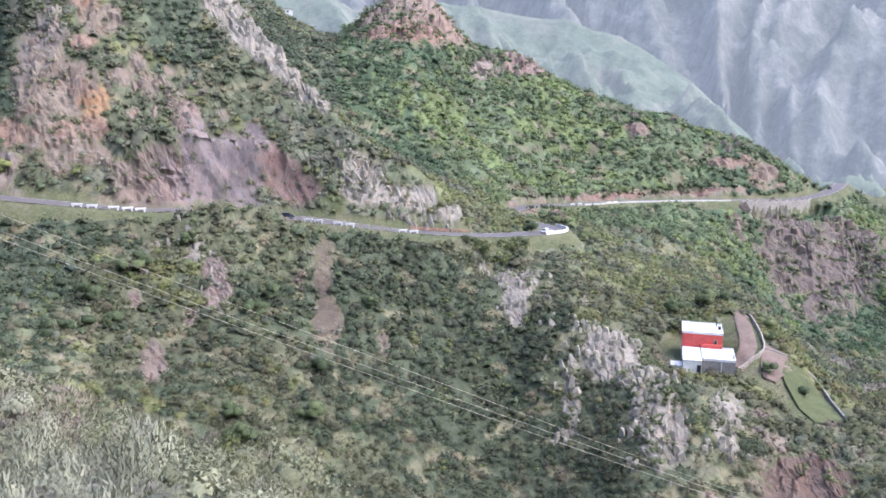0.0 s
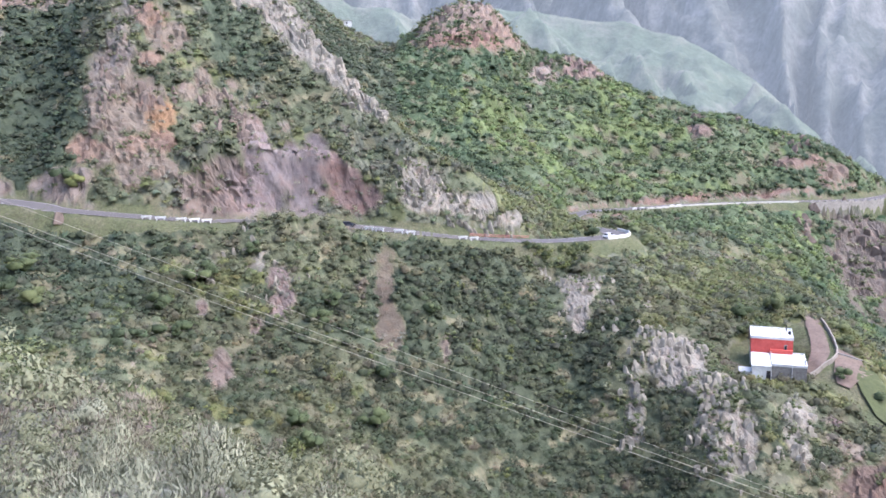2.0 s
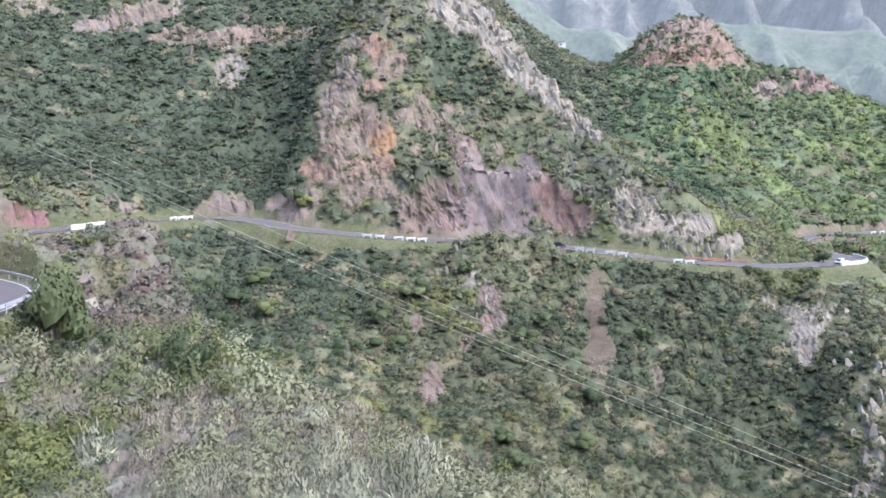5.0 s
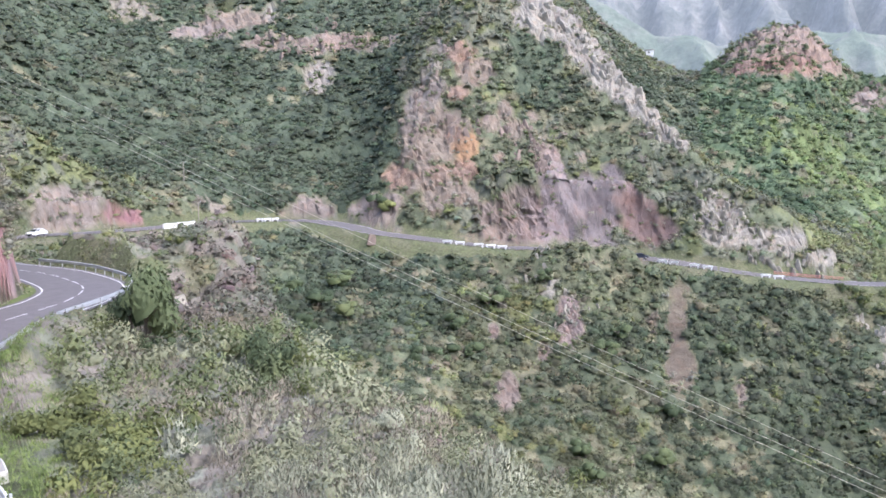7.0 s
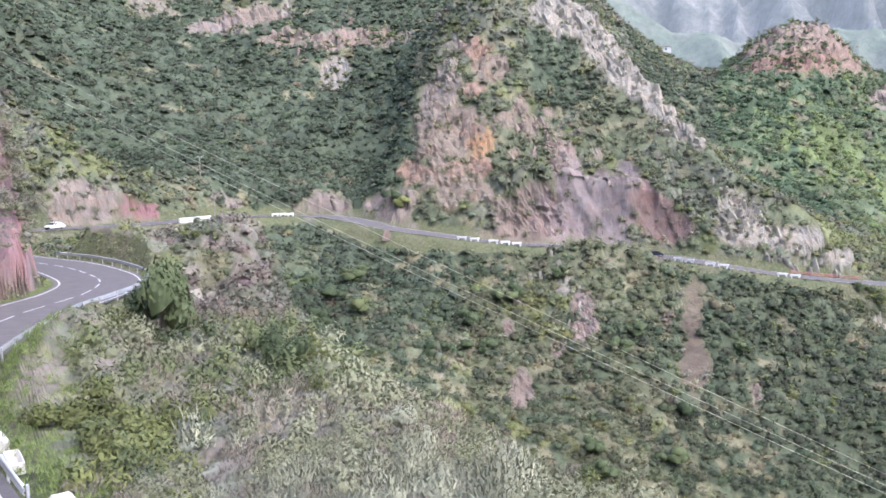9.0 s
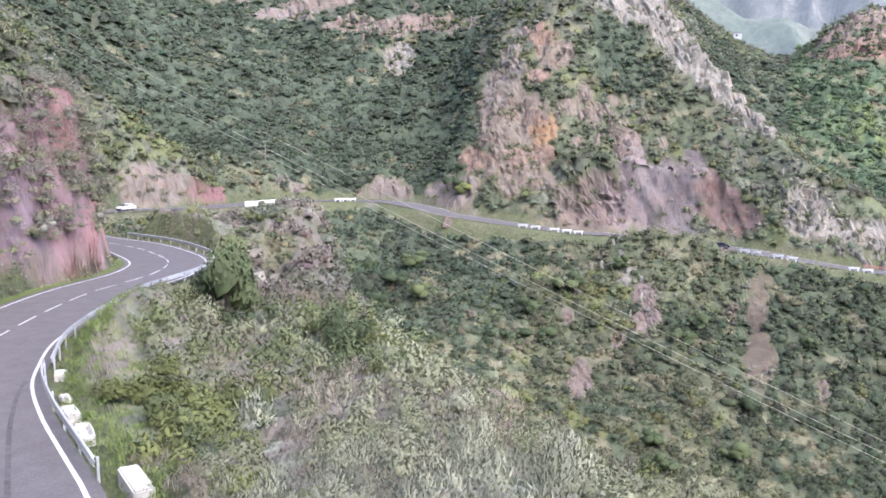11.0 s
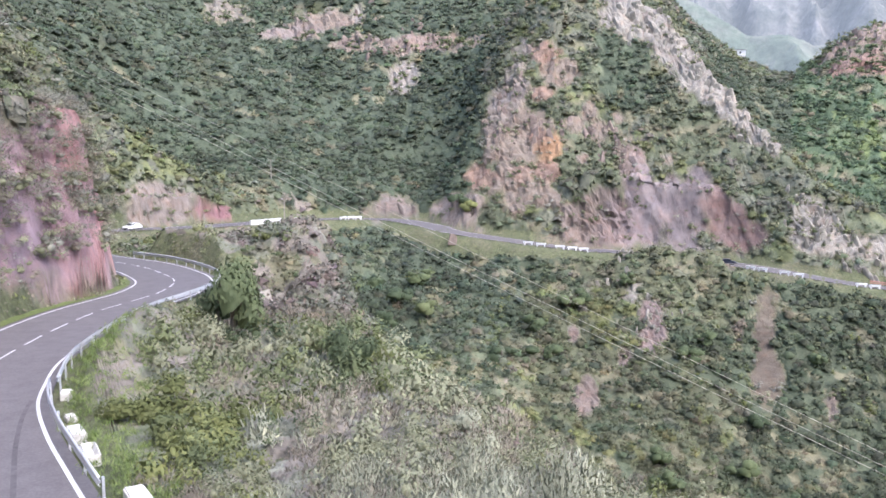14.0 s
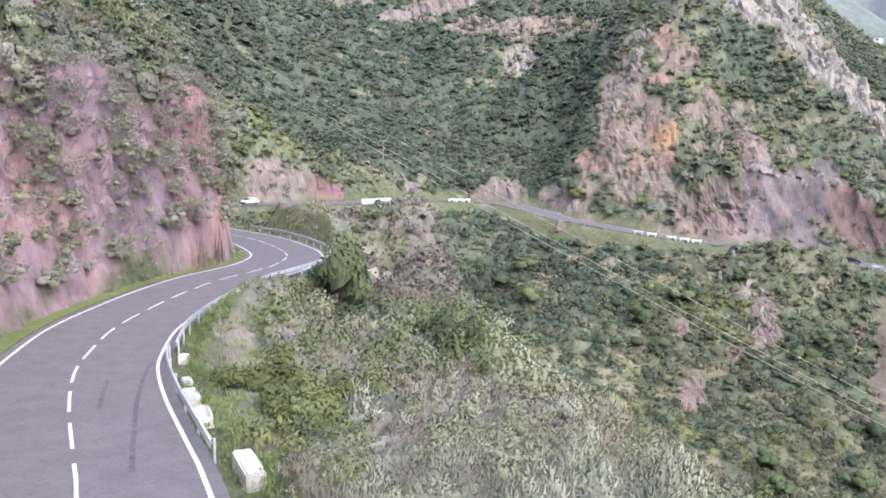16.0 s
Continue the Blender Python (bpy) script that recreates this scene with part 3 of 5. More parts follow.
i_end = int(round(metre(49.3, 92) / 1.5))
tagged(ribbon("verge", HALF + .5, HALF + 1.7, .03, VERGE, 0, i_end), "bright green grass verge at the foot of the cliff", "verge", kind="structure")


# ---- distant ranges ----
# slopes with an even glow of their own, painted in for haze
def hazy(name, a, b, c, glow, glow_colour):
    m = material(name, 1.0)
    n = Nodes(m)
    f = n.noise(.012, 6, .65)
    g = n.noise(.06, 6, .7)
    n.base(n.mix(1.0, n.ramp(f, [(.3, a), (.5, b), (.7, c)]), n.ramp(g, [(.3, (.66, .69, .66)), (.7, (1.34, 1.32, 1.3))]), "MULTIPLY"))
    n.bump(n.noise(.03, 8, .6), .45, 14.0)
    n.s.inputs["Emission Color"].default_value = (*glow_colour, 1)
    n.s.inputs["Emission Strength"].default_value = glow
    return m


def mountain_range(name, crest, depth, base, m, seed, rough, rib, label):
    """A range whose crest is given by bearing, distance and rise; ribs and gullies run down from it towards the lookout."""
    az = np.linspace(crest[0][0], crest[-1][0], 320)
    cr = np.interp(az, [c[0] for c in crest], [c[1] for c in crest])
    ce = np.interp(az, [c[0] for c in crest], [c[2] for c in crest])
    t = np.linspace(-.25, 1, 120)
    r = cr[:, None] - depth * t[None]
    top = (ce * cr)[:, None]
    z = np.where(t[None] < 0, top + (base - top) * (-t[None]) * 1.2, top + (base - top) * np.abs(t[None]) ** .9)
    a = np.radians(az)[:, None]
    arc = (np.radians(az) * cr)[:, None] + 0 * t[None]
    q = np.stack([arc / rib + .9 * t[None], 1.3 * t[None] + 0 * arc, 0 * arc + seed], -1)
    q[..., 0] += .45 * value_noise(q * [.7, 2.2, 1], seed + 40)
    ribs = relief(q, 1.0, 5, True, seed=seed) - .35
    p = np.stack([-r * np.sin(a), r * np.cos(a), z], -1)
    p[..., 2] += rough * (ribs * (.12 + step(-.05, .3, np.abs(t))[None]) + .25 * relief(p, rib * .3, 4, True, seed=seed + 9) * step(.0, .25, np.abs(t))[None])
    ob = new(name, mesh_from(name, p.reshape(-1, 3), grid_faces(320, 120, False), [m]))
    return tagged(ob, label, "mountain", kind="structure")


# pale blue that both far ranges emit, standing in for haze
HAZE_GLOW = (.48, .535, .61)
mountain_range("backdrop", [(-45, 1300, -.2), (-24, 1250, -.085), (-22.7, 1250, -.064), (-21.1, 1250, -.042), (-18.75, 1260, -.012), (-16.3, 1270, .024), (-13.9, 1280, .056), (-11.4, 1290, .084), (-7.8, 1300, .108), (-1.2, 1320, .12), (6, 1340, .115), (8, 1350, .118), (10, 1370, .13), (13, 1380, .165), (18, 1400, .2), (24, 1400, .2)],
               420, -160, hazy("hazy_green_slope", (.045, .065, .045), (.07, .09, .062), (.12, .12, .1), .13, HAZE_GLOW), 61, 42, 150, "hazy green mountain spur across the valley")
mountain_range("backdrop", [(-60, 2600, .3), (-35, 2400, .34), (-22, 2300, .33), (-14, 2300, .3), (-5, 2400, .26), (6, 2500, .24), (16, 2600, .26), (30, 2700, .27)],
               1250, -300, hazy("hazy_far_slope", (.05, .06, .055), (.085, .09, .085), (.16, .155, .15), .135, HAZE_GLOW), 71, 105, 260, "far fluted mountain wall pale with haze")


# ---- growth on the slopes ----
rng = np.random.default_rng(7)


def icosahedron():
    g = (1 + 5 ** .5) / 2
    v = np.array([(-1, g, 0), (1, g, 0), (-1, -g, 0), (1, -g, 0), (0, -1, g), (0, 1, g), (0, -1, -g), (0, 1, -g), (g, 0, -1), (g, 0, 1), (-g, 0, -1), (-g, 0, 1)], float)
    f = np.array([(0, 11, 5), (0, 5, 1), (0, 1, 7), (0, 7, 10), (0, 10, 11), (1, 5, 9), (5, 11, 4), (11, 10, 2), (10, 7, 6), (7, 1, 8),
                  (3, 9, 4), (3, 4, 2), (3, 2, 6), (3, 6, 8), (3, 8, 9), (4, 9, 5), (2, 4, 11), (6, 2, 10), (8, 6, 7), (9, 8, 1)])
    return v / np.linalg.norm(v[0]), f


def bush_shape(sprays, size, slim=.65, upright=0.0, lobes=3, spread=.45, inside=1.0, stand=.2):
    """A bush of unit radius: uneven leafy masses and sprays of leaves that stand out of them. Gives corners, triangles and the way each corner faces."""
    vs, fs, ns, count = [], [], [], 0
    many = max(lobes, 4)
    heart = rng.normal(0, 1, (many, 3)) * [spread, spread, .2] + [0, 0, .38]
    big = rng.uniform(.5, 1.0, many)
    v, f = icosahedron()
    for k in range(lobes):
        turn = np.array(Euler(rng.uniform(0, 6, 3)).to_matrix())
        w = (v @ turn.T) * rng.uniform(.3, .7, (12, 1)) * big[k] * inside * [1.1, 1.1, .8]
        vs.append(w + heart[k] * .9), fs.append(f + count)
        ns.append(w / np.linalg.norm(w, axis=1)[:, None] + rng.normal(0, .28, (12, 3)) + heart[k] * .5)
        count += 12
    for k in range(sprays):
        d = rng.normal(0, 1, 3)
        d[2] = abs(d[2]) * (.9 + upright)
        d /= np.linalg.norm(d)
        c = heart[k % many] * .9 + d * rng.uniform(.34, .62) * big[k % many] * [1, 1, .9]
        lie = d + rng.normal(0, .35, 3) + [0, 0, .3]
        lie /= np.linalg.norm(lie)
        t = d * stand + rng.normal(0, .5, 3) + [0, 0, upright]
        t -= lie * (t @ lie) * (1 - stand)
        t /= np.linalg.norm(t) + 1e-9
        s = np.cross(t, lie)
        s /= np.linalg.norm(s) + 1e-9
        ln = size * rng.uniform(.7, 1.4)
        wd = ln * slim * rng.uniform(.7, 1.3)
        q = np.array([c - t * ln * .5 - s * wd * .5, c - t * ln * .4 + s * wd * .5, c + t * ln * .6])
        face = np.cross(q[1] - q[0], q[2] - q[0])
        if face @ d < 0:
            q, face = q[::-1], -face
        face /= np.linalg.norm(face)
        vs.append(q), fs.append(np.array([(0, 1, 2)]) + count)
        ns.append(np.tile(d * .9 + face * .4 + [0, 0, .25] + heart[k % many] * .3, (3, 1)))
        count += 3
    ns = np.vstack(ns)
    return np.vstack(vs), np.vstack(fs), ns / np.linalg.norm(ns, axis=1)[:, None]


def scatter(name, places, radii, squash, shapes, m, label, category="shrubs", tones=None):
    """Many bushes of one kind joined into one mesh."""
    vs, fs, ns, ts, count = [], [], [], [], 0
    which = rng.integers(0, len(shapes), len(places))
    tones = rng.random(len(places)) if tones is None else tones
    for k, (v, f, nv) in enumerate(shapes):
        sel = np.nonzero(which == k)[0]
        if not len(sel):
            continue
        t = rng.uniform(0, 2 * math.pi, len(sel))
        c, s, rad = np.cos(t)[:, None], np.sin(t)[:, None], radii[sel][:, None]
        w = np.stack([(v[:, 0] * c - v[:, 1] * s) * rad, (v[:, 0] * s + v[:, 1] * c) * rad, v[:, 2] * rad * squash[sel][:, None]], -1) + places[sel][:, None]
        vs.append(w.reshape(-1, 3))
        ns.append(np.stack([nv[:, 0] * c - nv[:, 1] * s, nv[:, 0] * s + nv[:, 1] * c, np.repeat(nv[None, :, 2], len(sel), 0)], -1).reshape(-1, 3))
        ts.append(np.repeat(tones[sel], len(v)))
        fs.append((f[None] + (np.arange(len(sel)) * len(v))[:, None, None] + count).reshape(-1, 3))
        count += len(sel) * len(v)
    me = mesh_from(name, np.vstack(vs), np.vstack(fs), [m], True)
    me.attributes.new("plant", "FLOAT", "POINT").data.foreach_set("value", np.concatenate(ts).astype(np.float32))
    me.normals_split_custom_set_from_vertices(np.vstack(ns).astype(np.float32))
    return tagged(new(name, me), label, category, kind="stuff")


area = np.linalg.norm(np.cross(np.roll(P, -1, 0) - P, np.gradient(P, axis=1)), axis=2)
ahead = (AZ > -31) & (AZ < 66.5)
CLEARINGS = [(-17.6, 205, 9), (-19.8, 214, 6), (-20.6, 203, 7), (-22.5, 196, 8), (-24.5, 191, 8)]
patch2 = relief(P * [1, 1, .5], 16, 3, seed=52)


def places(mask, spacing, mult):
    w = (area * mask * mult).ravel()
    count = int(w.sum() / spacing ** 2)
    idx = rng.choice(len(w), count, p=w / w.sum())
    p = P.reshape(-1, 3)[idx].copy()
    return p, idx


PALETTE = np.array([(0.065, 0.081, 0.05), (0.1, 0.111, 0.066), (0.13, 0.14, 0.064), (0.132, 0.136, 0.096), (0.165, 0.144, 0.117), (0.19, 0.19, 0.142)])
GRASS = np.array((0.142, 0.134, 0.082))


# stands of one growth: bearing, distance, half width, and what it adds to each kind
DARK_WOOD, MEADOW, HEATH, MIXED, TWIGGY = (9, 1.2, -.5, -.9, -.9, -.4), (-1.5, .6, 4, 0, -.3, 0), (-.6, 1.2, 1.6, .6, 0, 0), (.8, 2, .6, .2, 0, 0), (-2, -.4, -.1, 2.6, 3.2, .6)
STANDS = [(33.1, 212, 15, DARK_WOOD), (24.5, 206, 12, DARK_WOOD), (27.5, 190, 13, DARK_WOOD), (18.5, 178, 10, MIXED), (29, 215, 9, DARK_WOOD), (34.2, 190, 14, DARK_WOOD), (31.6, 200, 11, DARK_WOOD), (32.5, 172, 10, DARK_WOOD), (35.0, 205, 10, DARK_WOOD), (1, 185, 17, DARK_WOOD), (5, 205, 12, DARK_WOOD), (-3, 175, 16, DARK_WOOD), (-6, 165, 16, DARK_WOOD), (-11, 155, 15, DARK_WOOD),
          (-1, 285, 22, MEADOW), (1.5, 272, 14, MEADOW), (-4.5, 320, 22, MEADOW), (-11, 262, 14, MEADOW), (-14, 240, 10, MEADOW), (-24.5, 215, 12, MEADOW), (0, 400, 30, HEATH), (-6, 430, 30, HEATH), (-10, 440, 25, MEADOW), (3, 330, 24, DARK_WOOD), (5, 400, 30, DARK_WOOD), (6.5, 480, 40, DARK_WOOD), (-17, 470, 25, MIXED), (-21, 480, 20, DARK_WOOD), (-26, 385, 22, DARK_WOOD), (-20, 400, 20, MIXED), (-23, 225, 14, HEATH),
          (14, 150, 22, MIXED), (20, 150, 20, MIXED), (9, 140, 18, MIXED), (11, 165, 8, HEATH), (5, 150, 14, DARK_WOOD), (26, 170, 18, MIXED), (21, 195, 12, HEATH), (45.5, 232, 14, MEADOW), (49, 236, 14, HEATH), (30, 250, 8, MIXED), (37.3, 108, 12, TWIGGY), (41, 95, 16, TWIGGY), (38, 75, 14, TWIGGY), (35, 66, 10, TWIGGY), (37, 90, 12, TWIGGY), (38.5, 165, 16, TWIGGY), (20, 270, 14, MIXED), (17, 285, 10, DARK_WOOD), (13, 268, 12, MIXED), (29, 262, 8, DARK_WOOD)]


def species(az, r, z, a, b):
    """How likely each kind is at a place."""
    w = np.stack([.8 + 1.2 * a, .9 + 0 * a, .3 - .6 * a + .3 * b, .5 - .5 * a, .28 - .5 * b, -.3 + 0 * a], 1)
    hill = (az > 26.5) & (r > 250)
    w[hill] = w[hill] * .25 + [5.0, .5, -.1, -.05, -.12, 0]
    spur = (az > 42) & (r > 85) & (r <= 250)
    w[spur] += [.0, .9, .25, .3, -.1, 0]
    floor = (az < 24) & (r < 232) & (r > 60)
    w[floor] += [-.1, 1.3, .25, .35, .12, 0]
    brown = (az < 7) & (r > 330)
    w[brown] += [-.3, 1.3, .9, -.35, -.2, 0]
    wood = (az < 7.5) & (az > -9) & (r > 140) & (r < 236)
    w[wood] += [3.2, .6, -.6, -.6, -.4, 0]
    east = (az < -9) & (r < 320) & (r > 195)
    w[east] += [-.2, .6, 1.0, .1, .0, 0]
    peak = (az < 26.5) & (az > 0) & (r > 222) & (r < 330)
    w[peak] += [-1.6, .9, .5, 1.3, .1, 0]
    near = (r < 150) & (az > 20)
    w[near] += [-1.3, .25, .2, 1.3, 1.0, .25]
    front = (r < 42) & (az > 6) & (az < 46)
    w[front] += [-1.5, -.6, -.1, .3, .7, 1.5]
    x, y = -r * np.sin(np.radians(az)), r * np.cos(np.radians(az))
    for pa, pr, wide, add in STANDS:
        px, py = plan(pa, pr)
        ux, uy = px / pr, py / pr
        across, along = (x - px) * uy - (y - py) * ux, (x - px) * ux + (y - py) * uy
        near_it = np.clip(1.35 - np.sqrt(across ** 2 + (along * .6) ** 2) / wide + .25 * a, 0, 1)
        w += near_it[:, None] * np.array(add)
    w = np.maximum(w, .005)
    return w / w.sum(1)[:, None]


def clumps(p, s, seed):
    """For each point the distance to the nearest of many scattered plant centres s apart, that centre, and its cell."""
    q = p / s
    i = np.floor(q).astype(np.int64)
    best, centre, cell = np.full(len(p), 9.0), np.zeros_like(q), np.zeros_like(i)
    for dx in (-1, 0, 1):
        for dy in (-1, 0, 1):
            for dz in (-1, 0, 1):
                c = i + [dx, dy, dz]
                w = c + .5 + .9 * (np.stack([hashed(c[:, 0], c[:, 1], c[:, 2], seed + k) for k in (1, 2, 3)], 1) - .5)
                d = np.linalg.norm(q - w, axis=1) / (.72 + .56 * hashed(c[:, 0], c[:, 1], c[:, 2], seed + 4))
                m = d < best
                best[m], centre[m], cell[m] = d[m], w[m], c[m]
    return best, centre * s, cell


# cover of shrubs: a lumpy sheet of crowns over the ground with tufts of leaves all over it
edge = np.where(REACHES < 62, -.9, 0)
fade = step(HALF + 2.0, HALF + 4.5, (near_road - HALF - 2) * np.where(REACHES < 62, 2, 1) + HALF + 2 - edge - np.where(SIDE < 0, np.clip(REACHES - 90, 0, 60) / 30, 0))
for ca, cr, cd in CLEARINGS:
    x, y = plan(ca, cr)
    fade = fade * step(cd - 1, cd + 1.5, np.hypot(P[..., 0] - x, P[..., 1] - y))
fade = fade * np.where((REACHES < 26) & (AZ > 50), 0, 1)
bareness = step(.3, .7, ROCK)
EDGE = ROCK.copy()
for k in range(3):
    EDGE = (EDGE + np.roll(EDGE, 2, 0) + np.roll(EDGE, -2, 0) + np.roll(EDGE, 2, 1) + np.roll(EDGE, -2, 1)) / 5
CROWN = P.copy()
TINT = np.tile(GRASS, (*P.shape[:2], 1))
COVER = np.zeros(P.shape[:2])
lift = NORMAL * .6 + [0, 0, .6]
lift /= np.linalg.norm(lift, axis=2)[..., None]
BANDS = [(5, 24, 1.1, .10), (24, 62, 1.9, .13), (62, 165, 2.9, .22), (165, 300, 3.5, .2), (300, 660, 5.4, .16)]
PITCH = np.ones(P.shape[:2])
for r0, r1, s, tall in BANDS:
    sel = np.nonzero(((REACHES > r0) & (REACHES <= r1) & ahead).ravel())[0]
    p = P.reshape(-1, 3)[sel]
    wander = np.stack([relief(p, s * 1.3, 2, seed=70 + k) for k in range(3)], 1) * s * .22
    d, centre, cell = clumps(p + wander, s, 11)
    u = [hashed(cell[:, 0], cell[:, 1], cell[:, 2], 200 + k) for k in range(10)]
    dome = np.sqrt(np.clip(1 - d * d * 1.0, 0, 1))
    pa, pb = relief(centre * [1, 1, .5], 38, 3, seed=41), relief(centre * [1, 1, .5], 16, 3, seed=52)
    az, r = AZ.ravel()[sel], REACHES.ravel()[sel]
    pr = species(az, r, centre[:, 2], pa, pb)
    drift = np.stack([relief(centre, 15 if s < 5 else 30, 2, seed=100 + 7 * k) for k in range(6)], 1)
    luck = np.stack([-np.log(-np.log(np.clip(u[k], 1e-6, 1 - 1e-6))) for k in range(6)], 1)
    kind = np.argmax(np.log(pr) + np.where(s < 3, .8, 1.2) * drift + np.where(s < 3, .8, .42) * luck, 1)
    f = fade.ravel()[sel]
    rocky = bareness.ravel()[sel]
    keep = 1 - step(.15, .5, ROCK.ravel()[sel])
    taper = 1 - .85 * step(.02, .42, EDGE.ravel()[sel])
    open_grass = (u[7] < np.clip(.13 - .16 * pb, 0, .4) * np.where((az > 26.5) & (r > 250), .25, 1)) & (rocky < .4)
    high = np.where(open_grass, .06, tall * np.where(r0 == 62, .25 + .75 * step(62, 84, r), 1) * (.35 + .8 * u[8]) * dome + .05) * np.where(kind == 4, .8, 1)
    f = f * keep
    h = f * s * high * taper + .12 * s * relief(p, s * .3, 2, seed=75) * f * taper * np.where(open_grass, .3, 1) - (1 - f) * np.where(rocky > .02, 1.3, .5)
    CROWN.reshape(-1, 3)[sel] += lift.reshape(-1, 3)[sel] * h[:, None]
    tone = np.clip(1 + .22 * (u[9] - .5) * 2 + .16 * relief(centre, 24, 2, seed=63), .6, 1.5)
    shade = PALETTE[kind] * tone[:, None]
    shade[(az > 26.5) & (r > 250) & (kind > 0)] *= .66
    shade[(az < 7) & (r > 330)] *= [.92, 1.08, .92]
    shade[(az < 24) & (r < 232) & (r > 60)] *= [.98, .94, .9]
    TINT.reshape(-1, 3)[sel] = np.where(open_grass[:, None], GRASS * tone[:, None], shade)
    COVER.ravel()[sel] = f * np.where(open_grass, .6, 1)
    PITCH.ravel()[sel] = s

CROWN_N = grid_normals(CROWN)
plainly = OPEN | np.roll(OPEN, 2, 1) | np.roll(OPEN, -2, 1) | np.roll(OPEN, 1, 1) | np.roll(OPEN, -1, 1)
seen = OPEN.copy()
for k in (1, 2, 4):
    seen |= np.roll(seen, k, 1) | np.roll(seen, -k, 1)
seen |= np.roll(seen, 2, 0) | np.roll(seen, -2, 0)
REGIONS = [("dense dark laurel scrub on the wooded mountain", (AZ > 26.6) & (REACHES > 205)),
           ("mixed green shrubs on the valley's far bank", (AZ <= 26.6) & (AZ > -9) & (REACHES > 60) & (REACHES <= 330) | (AZ > 26.6) & (REACHES > 66) & (REACHES <= 205)),
           ("bright green heath and shrubs on the far hill", (AZ <= 26.6) & (REACHES > 330)),
           ("yellow-green scrub round the house's spur", (AZ <= -9) & (REACHES > 60) & (REACHES <= 330)),
           ("grey-green and dry shrubs on the near shoulder", (AZ > 26.6) & (REACHES <= 66) & (REACHES > 26) | (AZ <= 26.6) & (REACHES <= 60) & (REACHES > 26)),
           ("silvery wormwood and dry shrubs below the lookout", REACHES <= 26)]


def tuft_cloud(where, density):
    """Single leaf tufts on the crowns: corners, triangles, facing and colour."""
    w = (area * where * COVER * plainly / PITCH ** 2).ravel()
    count = int(w.sum() * density)
    if count < 10:
        return None
    idx = rng.choice(len(w), count, p=w / w.sum())
    i, j = np.unravel_index(idx, P.shape[:2])
    i2, j2 = (i + 1) % P.shape[0], np.minimum(j + 1, P.shape[1] - 1)
    a, b = rng.random((2, count, 1))
    c = CROWN[i, j] * (1 - a) * (1 - b) + CROWN[i2, j] * a * (1 - b) + CROWN[i, j2] * (1 - a) * b + CROWN[i2, j2] * a * b
    nrm, s = CROWN_N[i, j], PITCH[i, j][:, None]
    tilt = nrm + rng.normal(0, .38, (count, 3)) + [0, 0, .25]
    tilt /= np.linalg.norm(tilt, axis=1)[:, None]
    grow_up = np.where(s < 2.2, .6, .12)
    up = np.cross(tilt, rng.normal(0, 1, (count, 3))) * (1 - grow_up) + (nrm * .5 + [0, 0, .8] + rng.normal(0, .5, (count, 3))) * grow_up
    up -= tilt * (up * tilt).sum(1)[:, None] * np.where(s < 2.2, .3, .9)
    up /= np.linalg.norm(up, axis=1)[:, None]
    side = np.cross(up, tilt)
    side /= np.linalg.norm(side, axis=1)[:, None] + 1e-9
    ln = np.clip(REACHES[i, j][:, None] * np.where(s > 2.2, .0017, .0024), .08, .8) * rng.uniform(.55, 1.5, (count, 1))
    wd = ln * rng.uniform(.5, .95, (count, 1))
    q = np.stack([c + up * ln, c - up * ln * .35 - side * wd, c - up * ln * .35 + side * wd], 1)
    face = np.cross(q[:, 1] - q[:, 0], q[:, 2] - q[:, 0])
    face /= np.linalg.norm(face, axis=1)[:, None] + 1e-9
    flip = (face * c).sum(1) > 0
    q[flip] = q[flip][:, ::-1]
    face[flip] *= -1
    facing = nrm * .95 + face * .35 + [0, 0, .2]
    facing /= np.linalg.norm(facing, axis=1)[:, None]
    tris = np.arange(count * 3).reshape(-1, 3)
    tone = TINT[i, j] * rng.uniform(.84, 1.2, (count, 1))
    return q.reshape(-1, 3), tris, np.repeat(facing, 3, 0), np.repeat(tone, 3, 0)


